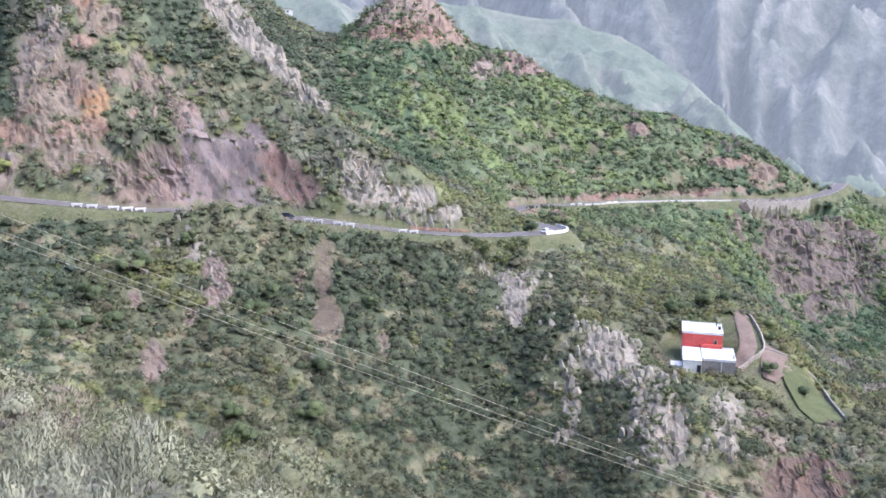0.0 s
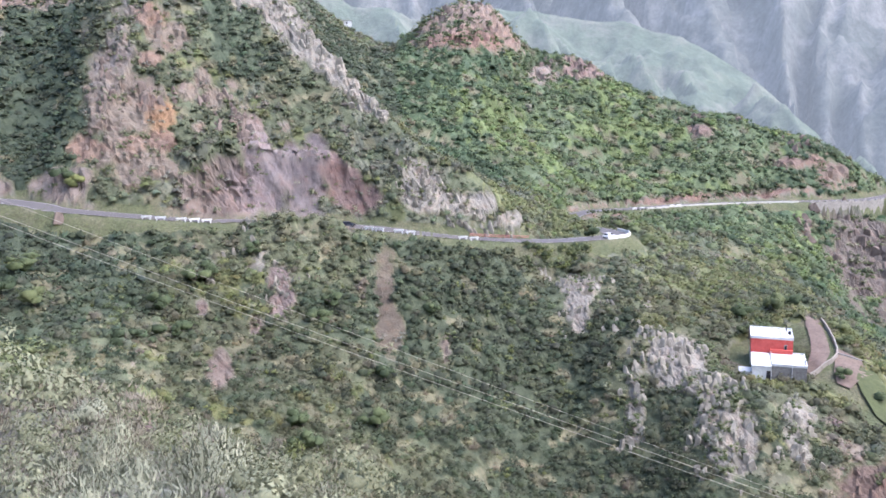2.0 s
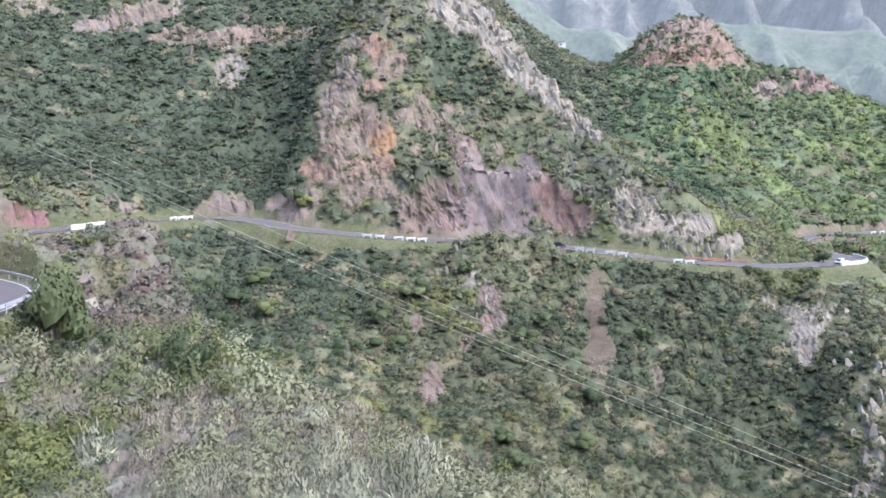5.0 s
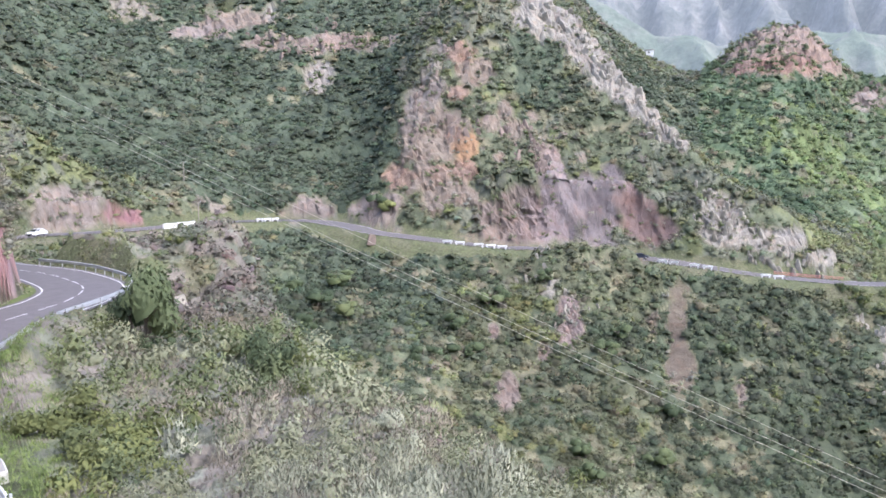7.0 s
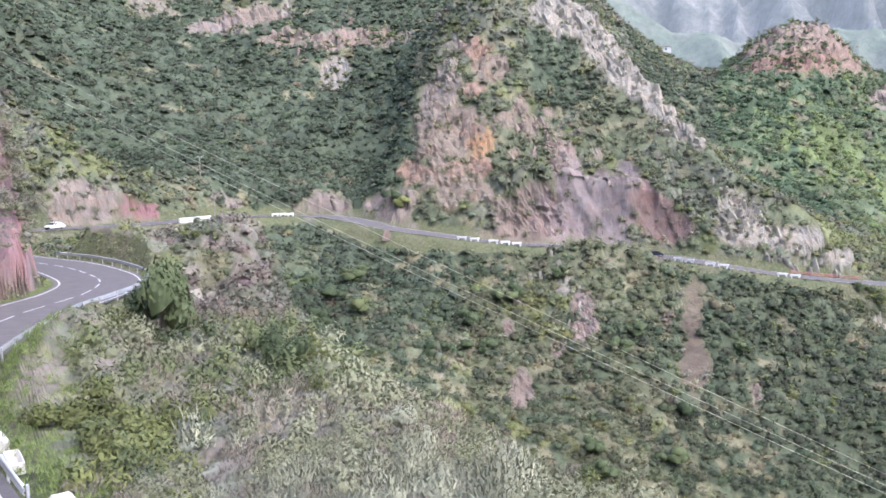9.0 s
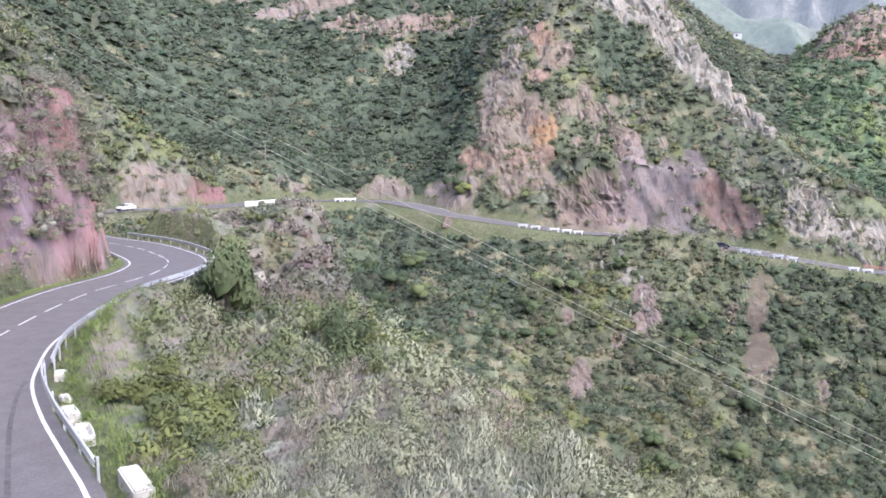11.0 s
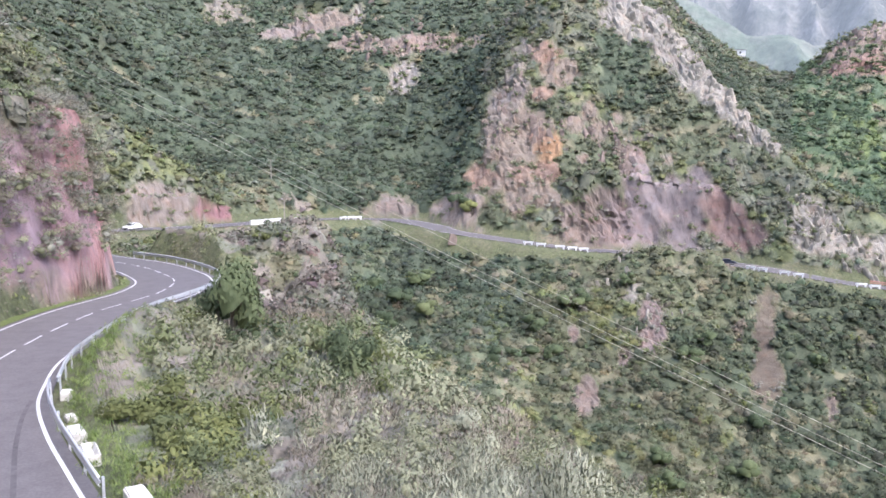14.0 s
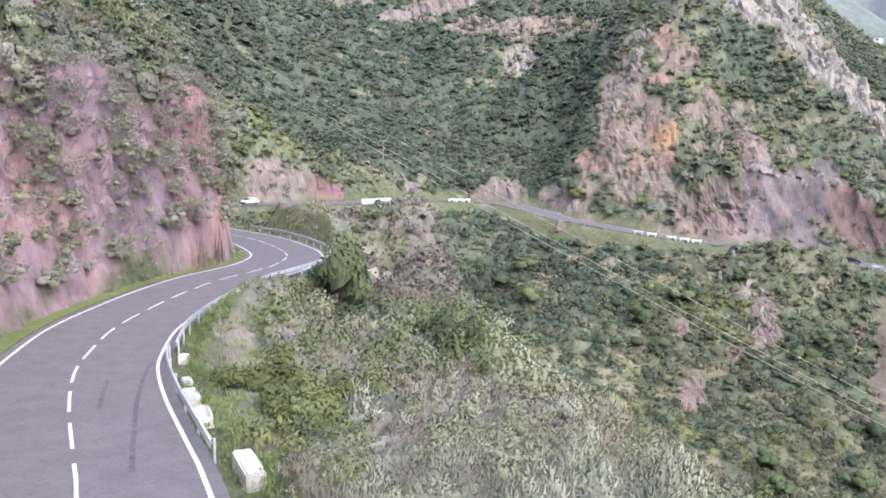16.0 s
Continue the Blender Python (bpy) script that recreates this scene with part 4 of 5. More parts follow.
def crown_cloud(where, k, heart, leaf_size):
    """Leafy crowns standing close together on the cover, each a small core under many sprays: corners, triangles, facing and colour."""
    gap = .5 * PITCH * np.where(REACHES < 165, .95, 1)
    w = (area * where * step(.25, .8, COVER) * np.where((SIDE < 0) & (REACHES > 90), step(HALF + 4, HALF + 8, near_road), 1) * plainly / gap ** 2 * np.where(REACHES > 300, 1.0, 1.05)).ravel()
    count = int(w.sum())
    if count < 10:
        return None
    idx = rng.choice(len(w), count, p=w / w.sum())
    v, f = icosahedron()
    lower = np.argsort(v[:, 2])[:3]
    f = f[~np.isin(f, lower).any(1)]
    size = gap.ravel()[idx] * (.4 + .75 * rng.random(count) ** 1.7)
    body = v[None] * rng.uniform(*heart, (count, 12, 1))
    turn = rng.uniform(0, 2 * math.pi, count)
    c, s = np.cos(turn)[:, None], np.sin(turn)[:, None]
    body = np.stack([body[..., 0] * c - body[..., 1] * s, body[..., 0] * s + body[..., 1] * c, body[..., 2] * .85], -1)
    drop = CROWN.reshape(-1, 3)[idx]
    core = drop + rng.normal(0, .3, (count, 3)) * gap.ravel()[idx][:, None] * [1, 1, .15] - [0, 0, .12] * size[:, None]
    q = body * size[:, None, None] + core[:, None]
    facing = body + [0, 0, .35]
    facing /= np.linalg.norm(facing, axis=2)[..., None]
    plain = TINT.reshape(-1, 3)[idx] * rng.uniform(.86, 1.16, (count, 1)) * (1 + rng.normal(0, .05, (count, 3)))
    tone = plain[:, None] * rng.uniform(.8, 1.12, (count, 12, 1))
    tris = (f[None] + 12 * np.arange(count)[:, None, None]).reshape(-1, 3)
    # sprays of leaves all over the crown
    d = rng.normal(0, 1, (count, k, 3)) + [0, 0, .45]
    d[..., 2] = np.where(d[..., 2] < -.25, -d[..., 2], d[..., 2])
    d /= np.linalg.norm(d, axis=2)[..., None]
    lie = d + rng.normal(0, .4, d.shape)
    lie /= np.linalg.norm(lie, axis=2)[..., None]
    up = np.cross(lie, rng.normal(0, 1, d.shape)) + d * .2
    up /= np.linalg.norm(up, axis=2)[..., None]
    side = np.cross(up, lie)
    side /= np.linalg.norm(side, axis=2)[..., None] + 1e-9
    lumps = .82 + .3 * hashed(np.floor(d[..., 0] * 1.6).astype(np.int64), np.floor(d[..., 1] * 1.6).astype(np.int64), idx[:, None] + np.floor(d[..., 2] * 2).astype(np.int64), 5)
    mid = core[:, None] + d * (size[:, None] * lumps * rng.uniform(.86, 1.1, (count, k)))[..., None] * [1, 1, .85]
    ln = size[:, None, None] ** .8 * rng.uniform(*leaf_size, (count, k, 1))
    leaf = np.stack([mid + up * ln, mid - up * ln * .5 - side * ln * .7, mid - up * ln * .5 + side * ln * .7], 2)
    face = np.cross(leaf[:, :, 1] - leaf[:, :, 0], leaf[:, :, 2] - leaf[:, :, 0])
    back_to = (face * d).sum(2) < 0
    leaf[back_to] = leaf[back_to][:, ::-1]
    shine = np.repeat((d * .7 + lie * .5 + [0, 0, .7]).reshape(-1, 3), 3, 0)
    shine /= np.linalg.norm(shine, axis=1)[:, None]
    leaf_tone = np.repeat((plain[:, None] * rng.uniform(.78, 1.24, (count, k, 1))).reshape(-1, 3), 3, 0)
    leaf_tris = np.arange(count * k * 3).reshape(-1, 3) + count * 12
    return np.vstack([q.reshape(-1, 3), leaf.reshape(-1, 3)]), np.vstack([tris, leaf_tris]), np.vstack([facing.reshape(-1, 3), shine]), np.vstack([tone.reshape(-1, 3), leaf_tone])


shown = ahead & (seen | np.roll(seen, 2, 1) | np.roll(seen, -2, 1)) & (COVER > .03)
for label, where in REGIONS:
    near_one = label.startswith(("silvery", "grey-green"))
    quads = cells[where.ravel()[cells[:, 0]] & shown.ravel()[cells].all(1)]
    used, back = np.unique(quads, return_inverse=True)
    quads = back.reshape(-1, 4)
    v0, n0, t0 = CROWN.reshape(-1, 3)[used], CROWN_N.reshape(-1, 3)[used], TINT.reshape(-1, 3)[used]
    tri = np.vstack([quads[:, [0, 1, 2]], quads[:, [0, 2, 3]]])
    if near_one:
        v0 = v0 * .6 + P.reshape(-1, 3)[used] * .4
        v1, f1, n1, t1 = tuft_cloud(where, 20)
    else:
        sink = np.where(REACHES.ravel()[used] > 235, .85, .6)[:, None]
        v0 = v0 * sink + P.reshape(-1, 3)[used] * (1 - sink)
        v1, f1, n1, t1 = crown_cloud(where & (REACHES > 165), 11 if label.startswith(("dense", "bright")) else 16, (.5, .88), (.16, .36))
        closer = crown_cloud(where & (REACHES <= 165), 32, (.4, .75), (.11, .27))
        if closer:
            v1, f1, n1, t1 = np.vstack([v1, closer[0]]), np.vstack([f1, closer[1] + len(v1)]), np.vstack([n1, closer[2]]), np.vstack([t1, closer[3]])
        v2, f2, n2, t2 = tuft_cloud(where, 13 if label.startswith(("mixed", "yellow")) else 7)
        v1, f1, n1, t1 = np.vstack([v1, v2]), np.vstack([f1, f2 + len(v1)]), np.vstack([n1, n2]), np.vstack([t1, t2])
    me = mesh_from("shrubs", np.vstack([v0, v1]), np.vstack([tri, f1 + len(v0)]), [FOLIAGE], True)
    thin = np.full(len(v0) + len(v1), .25, np.float32)
    thin[:len(v0)] = 0
    me.attributes.new("thin", "FLOAT", "POINT").data.foreach_set("value", thin)
    me.attributes.new("leaf", "FLOAT_COLOR", "POINT").data.foreach_set("color", np.concatenate([np.vstack([t0, t1]), np.ones((len(v0) + len(v1), 1))], 1).astype(np.float32).ravel())
    me.normals_split_custom_set_from_vertices(np.vstack([n0, n1]).astype(np.float32))
    tagged(new("shrubs", me), label, "shrubs", kind="stuff")

# low growth along the road's edges
low = ahead & (near_road > HALF + 1.3) & (near_road < HALF + 7) & (REACHES > 62) & (REACHES < 560) & (ROCK < .3)
p, idx = places(low, 1.55, seen * np.clip(REACHES / 230, .6, 2) ** -2)
shapes = [bush_shape(12, .4, .5, .6, 0) for _ in range(6)]
kind = rng.integers(0, 4, len(p))
for k, sp in enumerate(("green", "dry", "lime", "grey")):
    sel = kind == k
    scatter("shrubs", p[sel] - [0, 0, .1], rng.uniform(.3, .8, sel.sum()), rng.uniform(.6, 1.0, sel.sum()), shapes, LEAF[sp], "low grass and shrubs on the road's verges")


# shrubs that cling to the rock faces
def clinging(mask, spacing, sizes, kinds, sprays, size, label, spread=None, wispy=False):
    p, idx = places(mask & ahead, spacing, seen * (np.clip(.6 + patch2, .1, 1.6) if spread is None else spread))
    shapes = [bush_shape(sprays, size, .34, .1, 0, .6, .5, .4) if wispy else bush_shape(sprays, size, .6, .2, 4, .45, .5) for _ in range(8)]
    kind = rng.integers(0, len(kinds), len(p))
    for k, sp in enumerate(kinds):
        sel = kind == k
        if sel.sum() > 2:
            scatter("shrubs", p[sel] + NORMAL.reshape(-1, 3)[idx[sel]] * .1 - [0, 0, .2], rng.uniform(*sizes, sel.sum()), rng.uniform(.7, 1.1, sel.sum()), shapes, LEAF[sp], label)


steep = (ROCK > .35) & (near_road > HALF + 2.2)
hanging = step(.1, .55, relief(P * [1, 1, .35], 9, 3, seed=57) + .3 * step(-4, 3, P[..., 2])) + .03
clinging(steep & (REACHES < 110) & (AZ > 46), 1.2, (.9, 2.1), ("ash", "grey", "ash", "ash", "dry"), 280, .1, "grey-green shrubs hanging on the red cliff", hanging, True)
foot = (near_road > HALF + 2.2) & (near_road < HALF + 4.6) & (SIDE > 0) & (REACHES < 105) & (AZ > 48)
clinging(foot, 1.0, (.7, 1.6), ("ash", "grey", "grey", "dry"), 150, .12, "low shrubs along the red cliff's foot", .3 + step(-.2, .4, patch2))
clinging(steep & (REACHES > 110) & (REACHES < 330), 3.4, (.8, 2.0), ("ash", "green", "green", "grey"), 60, .2, "shrubs growing in the rock faces")
clinging(steep & (REACHES > 330) & (REACHES < 640), 4.6, (1.6, 3.5), ("green", "laurel", "grey"), 24, .3, "shrubs growing in the far crags")

# bushes along the brows of the cliffs
brow = (ROCK > .06) & (ROCK < .5) & (near_road > HALF + 3) & (NORMAL[..., 2] > .25)
clinging(brow & (REACHES < 112) & (AZ > 46), 1.0, (.7, 1.6), ("grey", "green", "ash", "ash"), 150, .12, "shrubs overhanging the brow of the red cliff", .4 + step(-.3, .3, patch2))
clinging(brow & (REACHES > 180) & (REACHES < 330), 2.5, (1.0, 2.2), ("grey", "green", "laurel", "ash"), 60, .2, "shrubs round the edges of the crags", .3 + step(-.3, .4, patch2))

clinging((ROCK > .2) & (AZ < -3) & (AZ > -21) & (REACHES > 145) & (REACHES < 235), 2.2, (.8, 1.9), ("laurel", "green", "laurel", "grey"), 110, .15, "dark bushes between the crag's slabs", .25 + step(-.2, .4, patch2))
# tall bushes on the ridge before the road's bend
bend = (AZ < -1.4) & (AZ > -5.6) & (REACHES > 222) & (REACHES < 256) & (near_road > HALF + 2) & (near_road < HALF + 8) & (SIDE < 0)
clinging(bend, 1.7, (1.5, 2.6), ("green", "laurel", "lime", "green"), 150, .13, "tall bushes hiding the road's bend", 1.0)

# separate rounded bushes among the lower cover
lone = (ROCK < .35) & (near_road > HALF + 5) & (fade > .9)
clinging(lone & (REACHES > 64) & (REACHES < 190) & (AZ > 40), 2.0, (.9, 2.2), ("green", "grey", "laurel", "lime", "ash"), 110, .14, "rounded bushes on the hill above the red cliff", (.3 + step(-.3, .4, patch2)) * np.clip(REACHES / 100, 1, 2) ** -2)
clinging(lone & (REACHES > 62) & (REACHES < 215) & (AZ > -8) & (AZ <= 40), 4.2, (1.1, 2.4), ("green", "laurel", "laurel", "lime", "grey", "green"), 110, .14, "rounded dark and pale bushes on the valley side", .2 + step(-.3, .5, patch2))

# single bushes on the slope in front of the lookout
GROUPS = [("silver", "silvery wormwood bushes with upright leafy shoots"), ("dry", "dry pale brown twiggy bushes"), ("lime", "fresh olive-green heath bushes"), ("green", "leafy green bushes"), ("grey", "grey-green spurge bushes"), ("laurel", "dark evergreen bushes")]
front = (REACHES > 9) & (REACHES < 66) & (AZ > 4) & (near_road > HALF + np.where(REACHES > 34, 4.4, 2.6)) & (SIDE <= 0) & ((REACHES > 24) | (AZ < 49)) & ((AZ < 49.5) | (REACHES < 36) | (near_road > HALF + 5.5))
p, idx = places(front, .72, np.where(OPEN, 1, .05) * np.clip(REACHES / 24, .8, 1.7) ** -2)
az, r = AZ.ravel()[idx], REACHES.ravel()[idx]
scale = np.clip(r / 26, .8, 1.5) * rng.uniform(.6, 1.3, len(p)) ** 1.2
kept = []
for k in np.argsort(-scale):
    if all(np.hypot(*(p[k, :2] - p[j, :2])) > .78 * (scale[k] + scale[j]) * .62 for j in kept):
        kept.append(k)
kept = np.array(kept)
p, az, r, rad = p[kept], az[kept], r[kept], scale[kept] * 1.05
drift = np.stack([relief(p, 7, 2, seed=300 + 9 * k) for k in range(6)], 1)
silvery = (1 - step(17, 27, r)) * step(11, 22, az) * (1 - step(46, 50, az))
odds = np.stack([-2.6 + 4.4 * silvery, .8 + 0 * az, .0 - 1.0 * silvery, .3 - 1.2 * silvery, .9 - .3 * silvery, -1.2 - silvery], 1)
odds[:, 1] -= 2.2 * step(45, 48, az)
odds[:, 3] += 1.4 * step(46, 49, az)
kind = np.argmax(odds + 1.9 * drift - .75 * np.log(-np.log(rng.random(odds.shape))), 1)
p[:, 2] -= .12 * rad
far_off = r > 24
sets = {}
for fine, sprays, size in ((True, 640, .06), (False, 300, .1)):
    sets["leafy", fine] = [bush_shape(sprays, size, .7, .15, 4, .5, .3) for _ in range(7)]
    sets["twiggy", fine] = [bush_shape(sprays, size * 1.25, .2, .7, 0, .5, .38, .6) for _ in range(6)]
    sets["shoots", fine] = [bush_shape(sprays, size * 1.5, .24, 1.0, 0, .5, .4, .6) for _ in range(6)]
for k, (sp, label) in enumerate(GROUPS):
    for fine in (True, False):
        sel = (kind == k) & (far_off != fine)
        if sel.sum() > 2:
            form = sets[{"silver": "shoots", "dry": "twiggy"}.get(sp, "leafy"), fine]
            scatter("shrubs", p[sel], rad[sel], rng.uniform(.95, 1.5, sel.sum()), form, LEAF[sp], label)

# rough grass beside the guard rail
strip = (REACHES > 14) & (REACHES < 60) & (near_road > HALF + .9) & (near_road < HALF + np.where((AZ > 49) & (REACHES > 34), 6, 3.4)) & (SIDE <= 0)
p, idx = places(strip, .34, np.where(OPEN, 1, .1) * np.clip(REACHES / 24, .8, 2) ** -1.5)
blades = [bush_shape(34, .5, .1, 1.6, 0, .5) for _ in range(6)]
dryness = relief(p, 5, 2, seed=401) + .6 - 1.6 * step(24, 34, REACHES.ravel()[idx])
for sp, sel, label in (("fresh", dryness < .25, "bright green grass and weeds beside the guard rail"), ("dry", dryness >= .25, "dry grass and dead twigs beside the guard rail")):
    scatter("grass", p[sel], rng.uniform(.2, .5, sel.sum()), rng.uniform(.7, 1.3, sel.sum()), blades, LEAF[sp], label, "grass")


# ---- built things ----
def part(name, bm, m, parent=None, label=""):
    """Links a bmesh as one mesh object under a thing or under a part."""
    me = bpy.data.meshes.new(name)
    bm.to_mesh(me)
    bm.free()
    me.materials.append(m)
    ob = new(name, me)
    ob.parent = parent
    if label:
        ob["label"] = label
    return ob


def box(bm, x0, x1, y0, y1, z0, z1, bevel=0.0, turn=None):
    """Adds a box with softened edges."""
    made = bmesh.ops.create_cube(bm, size=1)["verts"]
    m = Matrix.LocRotScale(((x0 + x1) / 2, (y0 + y1) / 2, (z0 + z1) / 2), None, (abs(x1 - x0), abs(y1 - y0), abs(z1 - z0)))
    bmesh.ops.transform(bm, matrix=(turn or Matrix()) @ m, verts=made)
    if bevel:
        edges = list({e for v in made for e in v.link_edges})
        bmesh.ops.bevel(bm, geom=edges, offset=bevel, segments=2, affect="EDGES")
    return made


def boxed(name, dims, m, parent, label="", bevel=0.0):
    bm = bmesh.new()
    box(bm, *dims, bevel)
    return part(name, bm, m, parent, label)


def tube(points, radius, sides=6, taper=1.0):
    """A bmesh pipe along points."""
    bm = bmesh.new()
    rings = []
    pts = [Vector(p) for p in points]
    for i, p in enumerate(pts):
        d = (pts[min(i + 1, len(pts) - 1)] - pts[max(i - 1, 0)]).normalized()
        side = d.cross(Vector((0.31, 0.2, 0.93))).normalized()
        up = side.cross(d)
        r = radius * (1 + (taper - 1) * i / max(1, len(pts) - 1))
        rings.append([bm.verts.new(p + r * (math.cos(k * 2 * math.pi / sides) * side + math.sin(k * 2 * math.pi / sides) * up)) for k in range(sides)])
    for a, b in zip(rings, rings[1:]):
        for k in range(sides):
            bm.faces.new((a[k], a[(k + 1) % sides], b[(k + 1) % sides], b[k]))
    bm.faces.new(rings[0][::-1]), bm.faces.new(rings[-1])
    return bm


def empty(name, m, label, category, group=""):
    ob = new(name)
    ob.matrix_basis = m
    return tagged(ob, label, category, group)


def beside_road(i, offset, lift=0.0):
    """The pose at the road's point i, offset to the left, with x along the road."""
    p = ROAD[i] + LEFT[i] * offset
    return pose(p[0], p[1], p[2] + lift, 0, 0, math.degrees(math.atan2(ALONG[i, 1], ALONG[i, 0])))


def road_index(az, r):
    return int(round(metre(az, r) / 1.5))


# crash barrier along the outer edge of the near bend
W_BEAM = [(-.02, .42), (.05, .47), (.05, .52), (-.03, .57), (-.03, .61), (.05, .66), (.05, .71), (-.02, .76)]


def guard_rail(i0, i1, offset, label):
    rail = empty("guard_rail", Matrix(), label, "guard rail")
    side = 1 if offset < 0 else -1
    rows = [[ROAD[i] + LEFT[i] * (offset + side * dx) + np.array([0, 0, dz]) for dx, dz in W_BEAM] for i in range(i0, i1)]
    v = np.array(rows).reshape(-1, 3)
    beam = new("beam", mesh_from("beam", v, grid_faces(i1 - i0, len(W_BEAM), False), [ZINC]))
    beam.parent = rail
    thick = beam.modifiers.new("thickness", "SOLIDIFY")
    thick.thickness = .012
    shared = None
    for i in range(i0, i1, 2):
        if shared is None:
            bm = bmesh.new()
            box(bm, -.06, .06, -.04, .04, -.25, .74, .01)
            post = part("post", bm, ZINC, rail)
            shared = post.data
        else:
            post = new("post", shared)
            post.parent = rail
        post.matrix_basis = beside_road(i, offset - side * .1)
    return rail


start = road_index(51.3, 27.5) - 1
split = road_index(54.6, 43)
guard_rail(start, split, -HALF - .42, "galvanised steel crash barrier on the road's outer edge")
guard_rail(split - 1, road_index(49.6, 104) + 8, -HALF - .75, "galvanised steel crash barrier round the bend")

# whitewashed concrete blocks behind the barrier
CHALK = grainy("whitewashed_concrete", (.42, .4, .36), (.64, .62, .57), 2.2, .9, .35, .03)


def concrete_block(i, offset, size, lean, hollow):
    L, W, H = size
    bm = bmesh.new()
    box(bm, -L / 2, L / 2, -W / 2, W / 2, -.3, H, .05)
    if hollow:
        top = max((f for f in bm.faces), key=lambda f: f.calc_center_median().z)
        made = bmesh.ops.inset_individual(bm, faces=[top], thickness=W * .24)
        bmesh.ops.translate(bm, vec=(0, 0, -.22), verts=top.verts)
    bmesh.ops.subdivide_edges(bm, edges=bm.edges, cuts=1)
    for v in bm.verts:
        v.co += noise.noise_vector(v.co * 3.1 + Vector((i, 0, 0))) * .025
    ob = part("concrete_block", bm, CHALK)
    ob.matrix_basis = beside_road(i, offset, -.22) @ pose(0, 0, 0, 0, 0, lean)
    return tagged(ob, "weathered whitewashed concrete block beside the crash barrier" if not hollow else "whitewashed concrete block with a broken hollow top", "concrete block", "edge blocks")


for az, r, size, off, lean, hollow in ((50.2, 25.2, (2.1, .6, .66), -1.3, 2, False), (52.7, 30.3, (1.5, .55, .52), -.95, -3, True), (53.8, 34.0, (1.4, .55, .5), -.95, 2, False),
                                       (54.6, 37.3, (.6, .4, .35), -1.1, 9, False), (54.9, 40.5, (.75, .5, .5), -1.15, -4, False)):
    concrete_block(road_index(az, r), -HALF + off, size, lean, hollow)


# white parapets of beams on short legs along the outer edge farther on
def parapet_unit(i, length=2.6):
    ob = empty("parapet", beside_road(i, -HALF - .35), "white-painted concrete parapet beam on two legs at the road's edge", "parapet", "road parapets")
    boxed("beam", (-length / 2, length / 2, -.16, .16, .42, .85), WHITE, ob, bevel=.03)
    for x in (-length * .36, length * .36):
        boxed("leg", (x - .16, x + .16, -.14, .14, -.35, .418), WHITE, ob)
    return ob


unit = None
for az0, az1, r in ((23.2, 19.4, 228), (8.8, 6.1, 231), (3.1, 1.1, 232), (40.4, 38.6, 232), (37.4, 34.9, 247), (-8.2, -9.4, 374), (-10.4, -12, 392)):
    i, last = road_index(az0, r), road_index(az1, r)
    while i < last:
        if unit is None:
            unit = parapet_unit(i)
        else:
            copy_thing(unit, beside_road(i, -HALF - .35))
        i += 2 if (i % 4) else 3


def low_wall(name, rows, height, thick, m, label, category="wall", lift=0.0):
    """A wall that follows points on the ground, with a rounded coping."""
    ob = empty(name, Matrix(), label, category)
    bm = bmesh.new()
    pts = [Vector(p) for p in rows]
    prev = None
    for i, p in enumerate(pts):
        d = (pts[min(i + 1, len(pts) - 1)] - pts[max(i - 1, 0)])
        d.z = 0
        s = d.normalized().cross(Vector((0, 0, 1))) * thick / 2
        h = height * (1 + .06 * math.sin(i * 1.7))
        ring = [bm.verts.new(p + q) for q in (s - Vector((0, 0, .6)), s + Vector((0, 0, h - .08)), s * .6 + Vector((0, 0, h)), -s * .6 + Vector((0, 0, h)), -s + Vector((0, 0, h - .08)), -s - Vector((0, 0, .6)))]
        if prev:
            for a, b, c, e in zip(prev, prev[1:], ring[1:], ring):
                bm.faces.new((a, b, c, e))
        else:
            bm.faces.new(ring)
        prev = ring
    bm.faces.new(prev[::-1])
    part("wall", bm, m, ob)
    return ob


def road_points(i0, i1, offset, lift=0.0):
    return [ROAD[i] + LEFT[i] * offset + np.array([0, 0, lift]) for i in range(i0, i1)]


low_wall("parapet_wall", road_points(road_index(43, 213), road_index(40.8, 225), -HALF - .4), 1.0, .35, WHITE, "long white-painted solid parapet wall at the road's edge", "parapet")
low_wall("parapet_wall", road_points(road_index(-6.2, 258), road_index(-7, 286), -HALF - .4), .85, .4, WHITE, "curved white parapet wall round the hairpin", "parapet")
low_wall("parapet_wall", road_points(road_index(-9, 378), road_index(-18.5, 445), -HALF - .35), .45, .3, CHALK, "low pale kerb wall along the far road", "parapet")

# stone retaining wall under the far road
MASONRY = grainy("rubble_masonry", (.21, .19, .165), (.4, .37, .33), 1.1, .95, .8, .15)
wall_pts = road_points(road_index(-19, 449), road_index(-23.0, 497), -HALF - 1.5, -8.7)
low_wall("retaining_wall", wall_pts, 8.8, .7, MASONRY, "pale rubble masonry retaining wall under the road", "retaining wall")

# red and white plastic fence on the uphill verge
RED_PLASTIC = grainy("red_plastic", (.36, .15, .12), (.48, .24, .2), 4, .6, .05, .002)
fence = empty("road_fence", Matrix(), "faded red plastic works fence along the road's uphill verge", "fence")
f0, f1 = road_index(1.9, 233), road_index(-2.2, 240)
for z in (.35, .8):
    part("rail", tube([Vector(p) for p in road_points(f0, f1, HALF + .5, z)], .11, 5), RED_PLASTIC, fence)
for i in range(f0, f1, 2):
    p = ROAD[i] + LEFT[i] * (HALF + .5)
    part("post", tube([p + np.array([0, 0, -.1]), p + np.array([0, 0, 1.0])], .05, 5), RED_PLASTIC, fence)

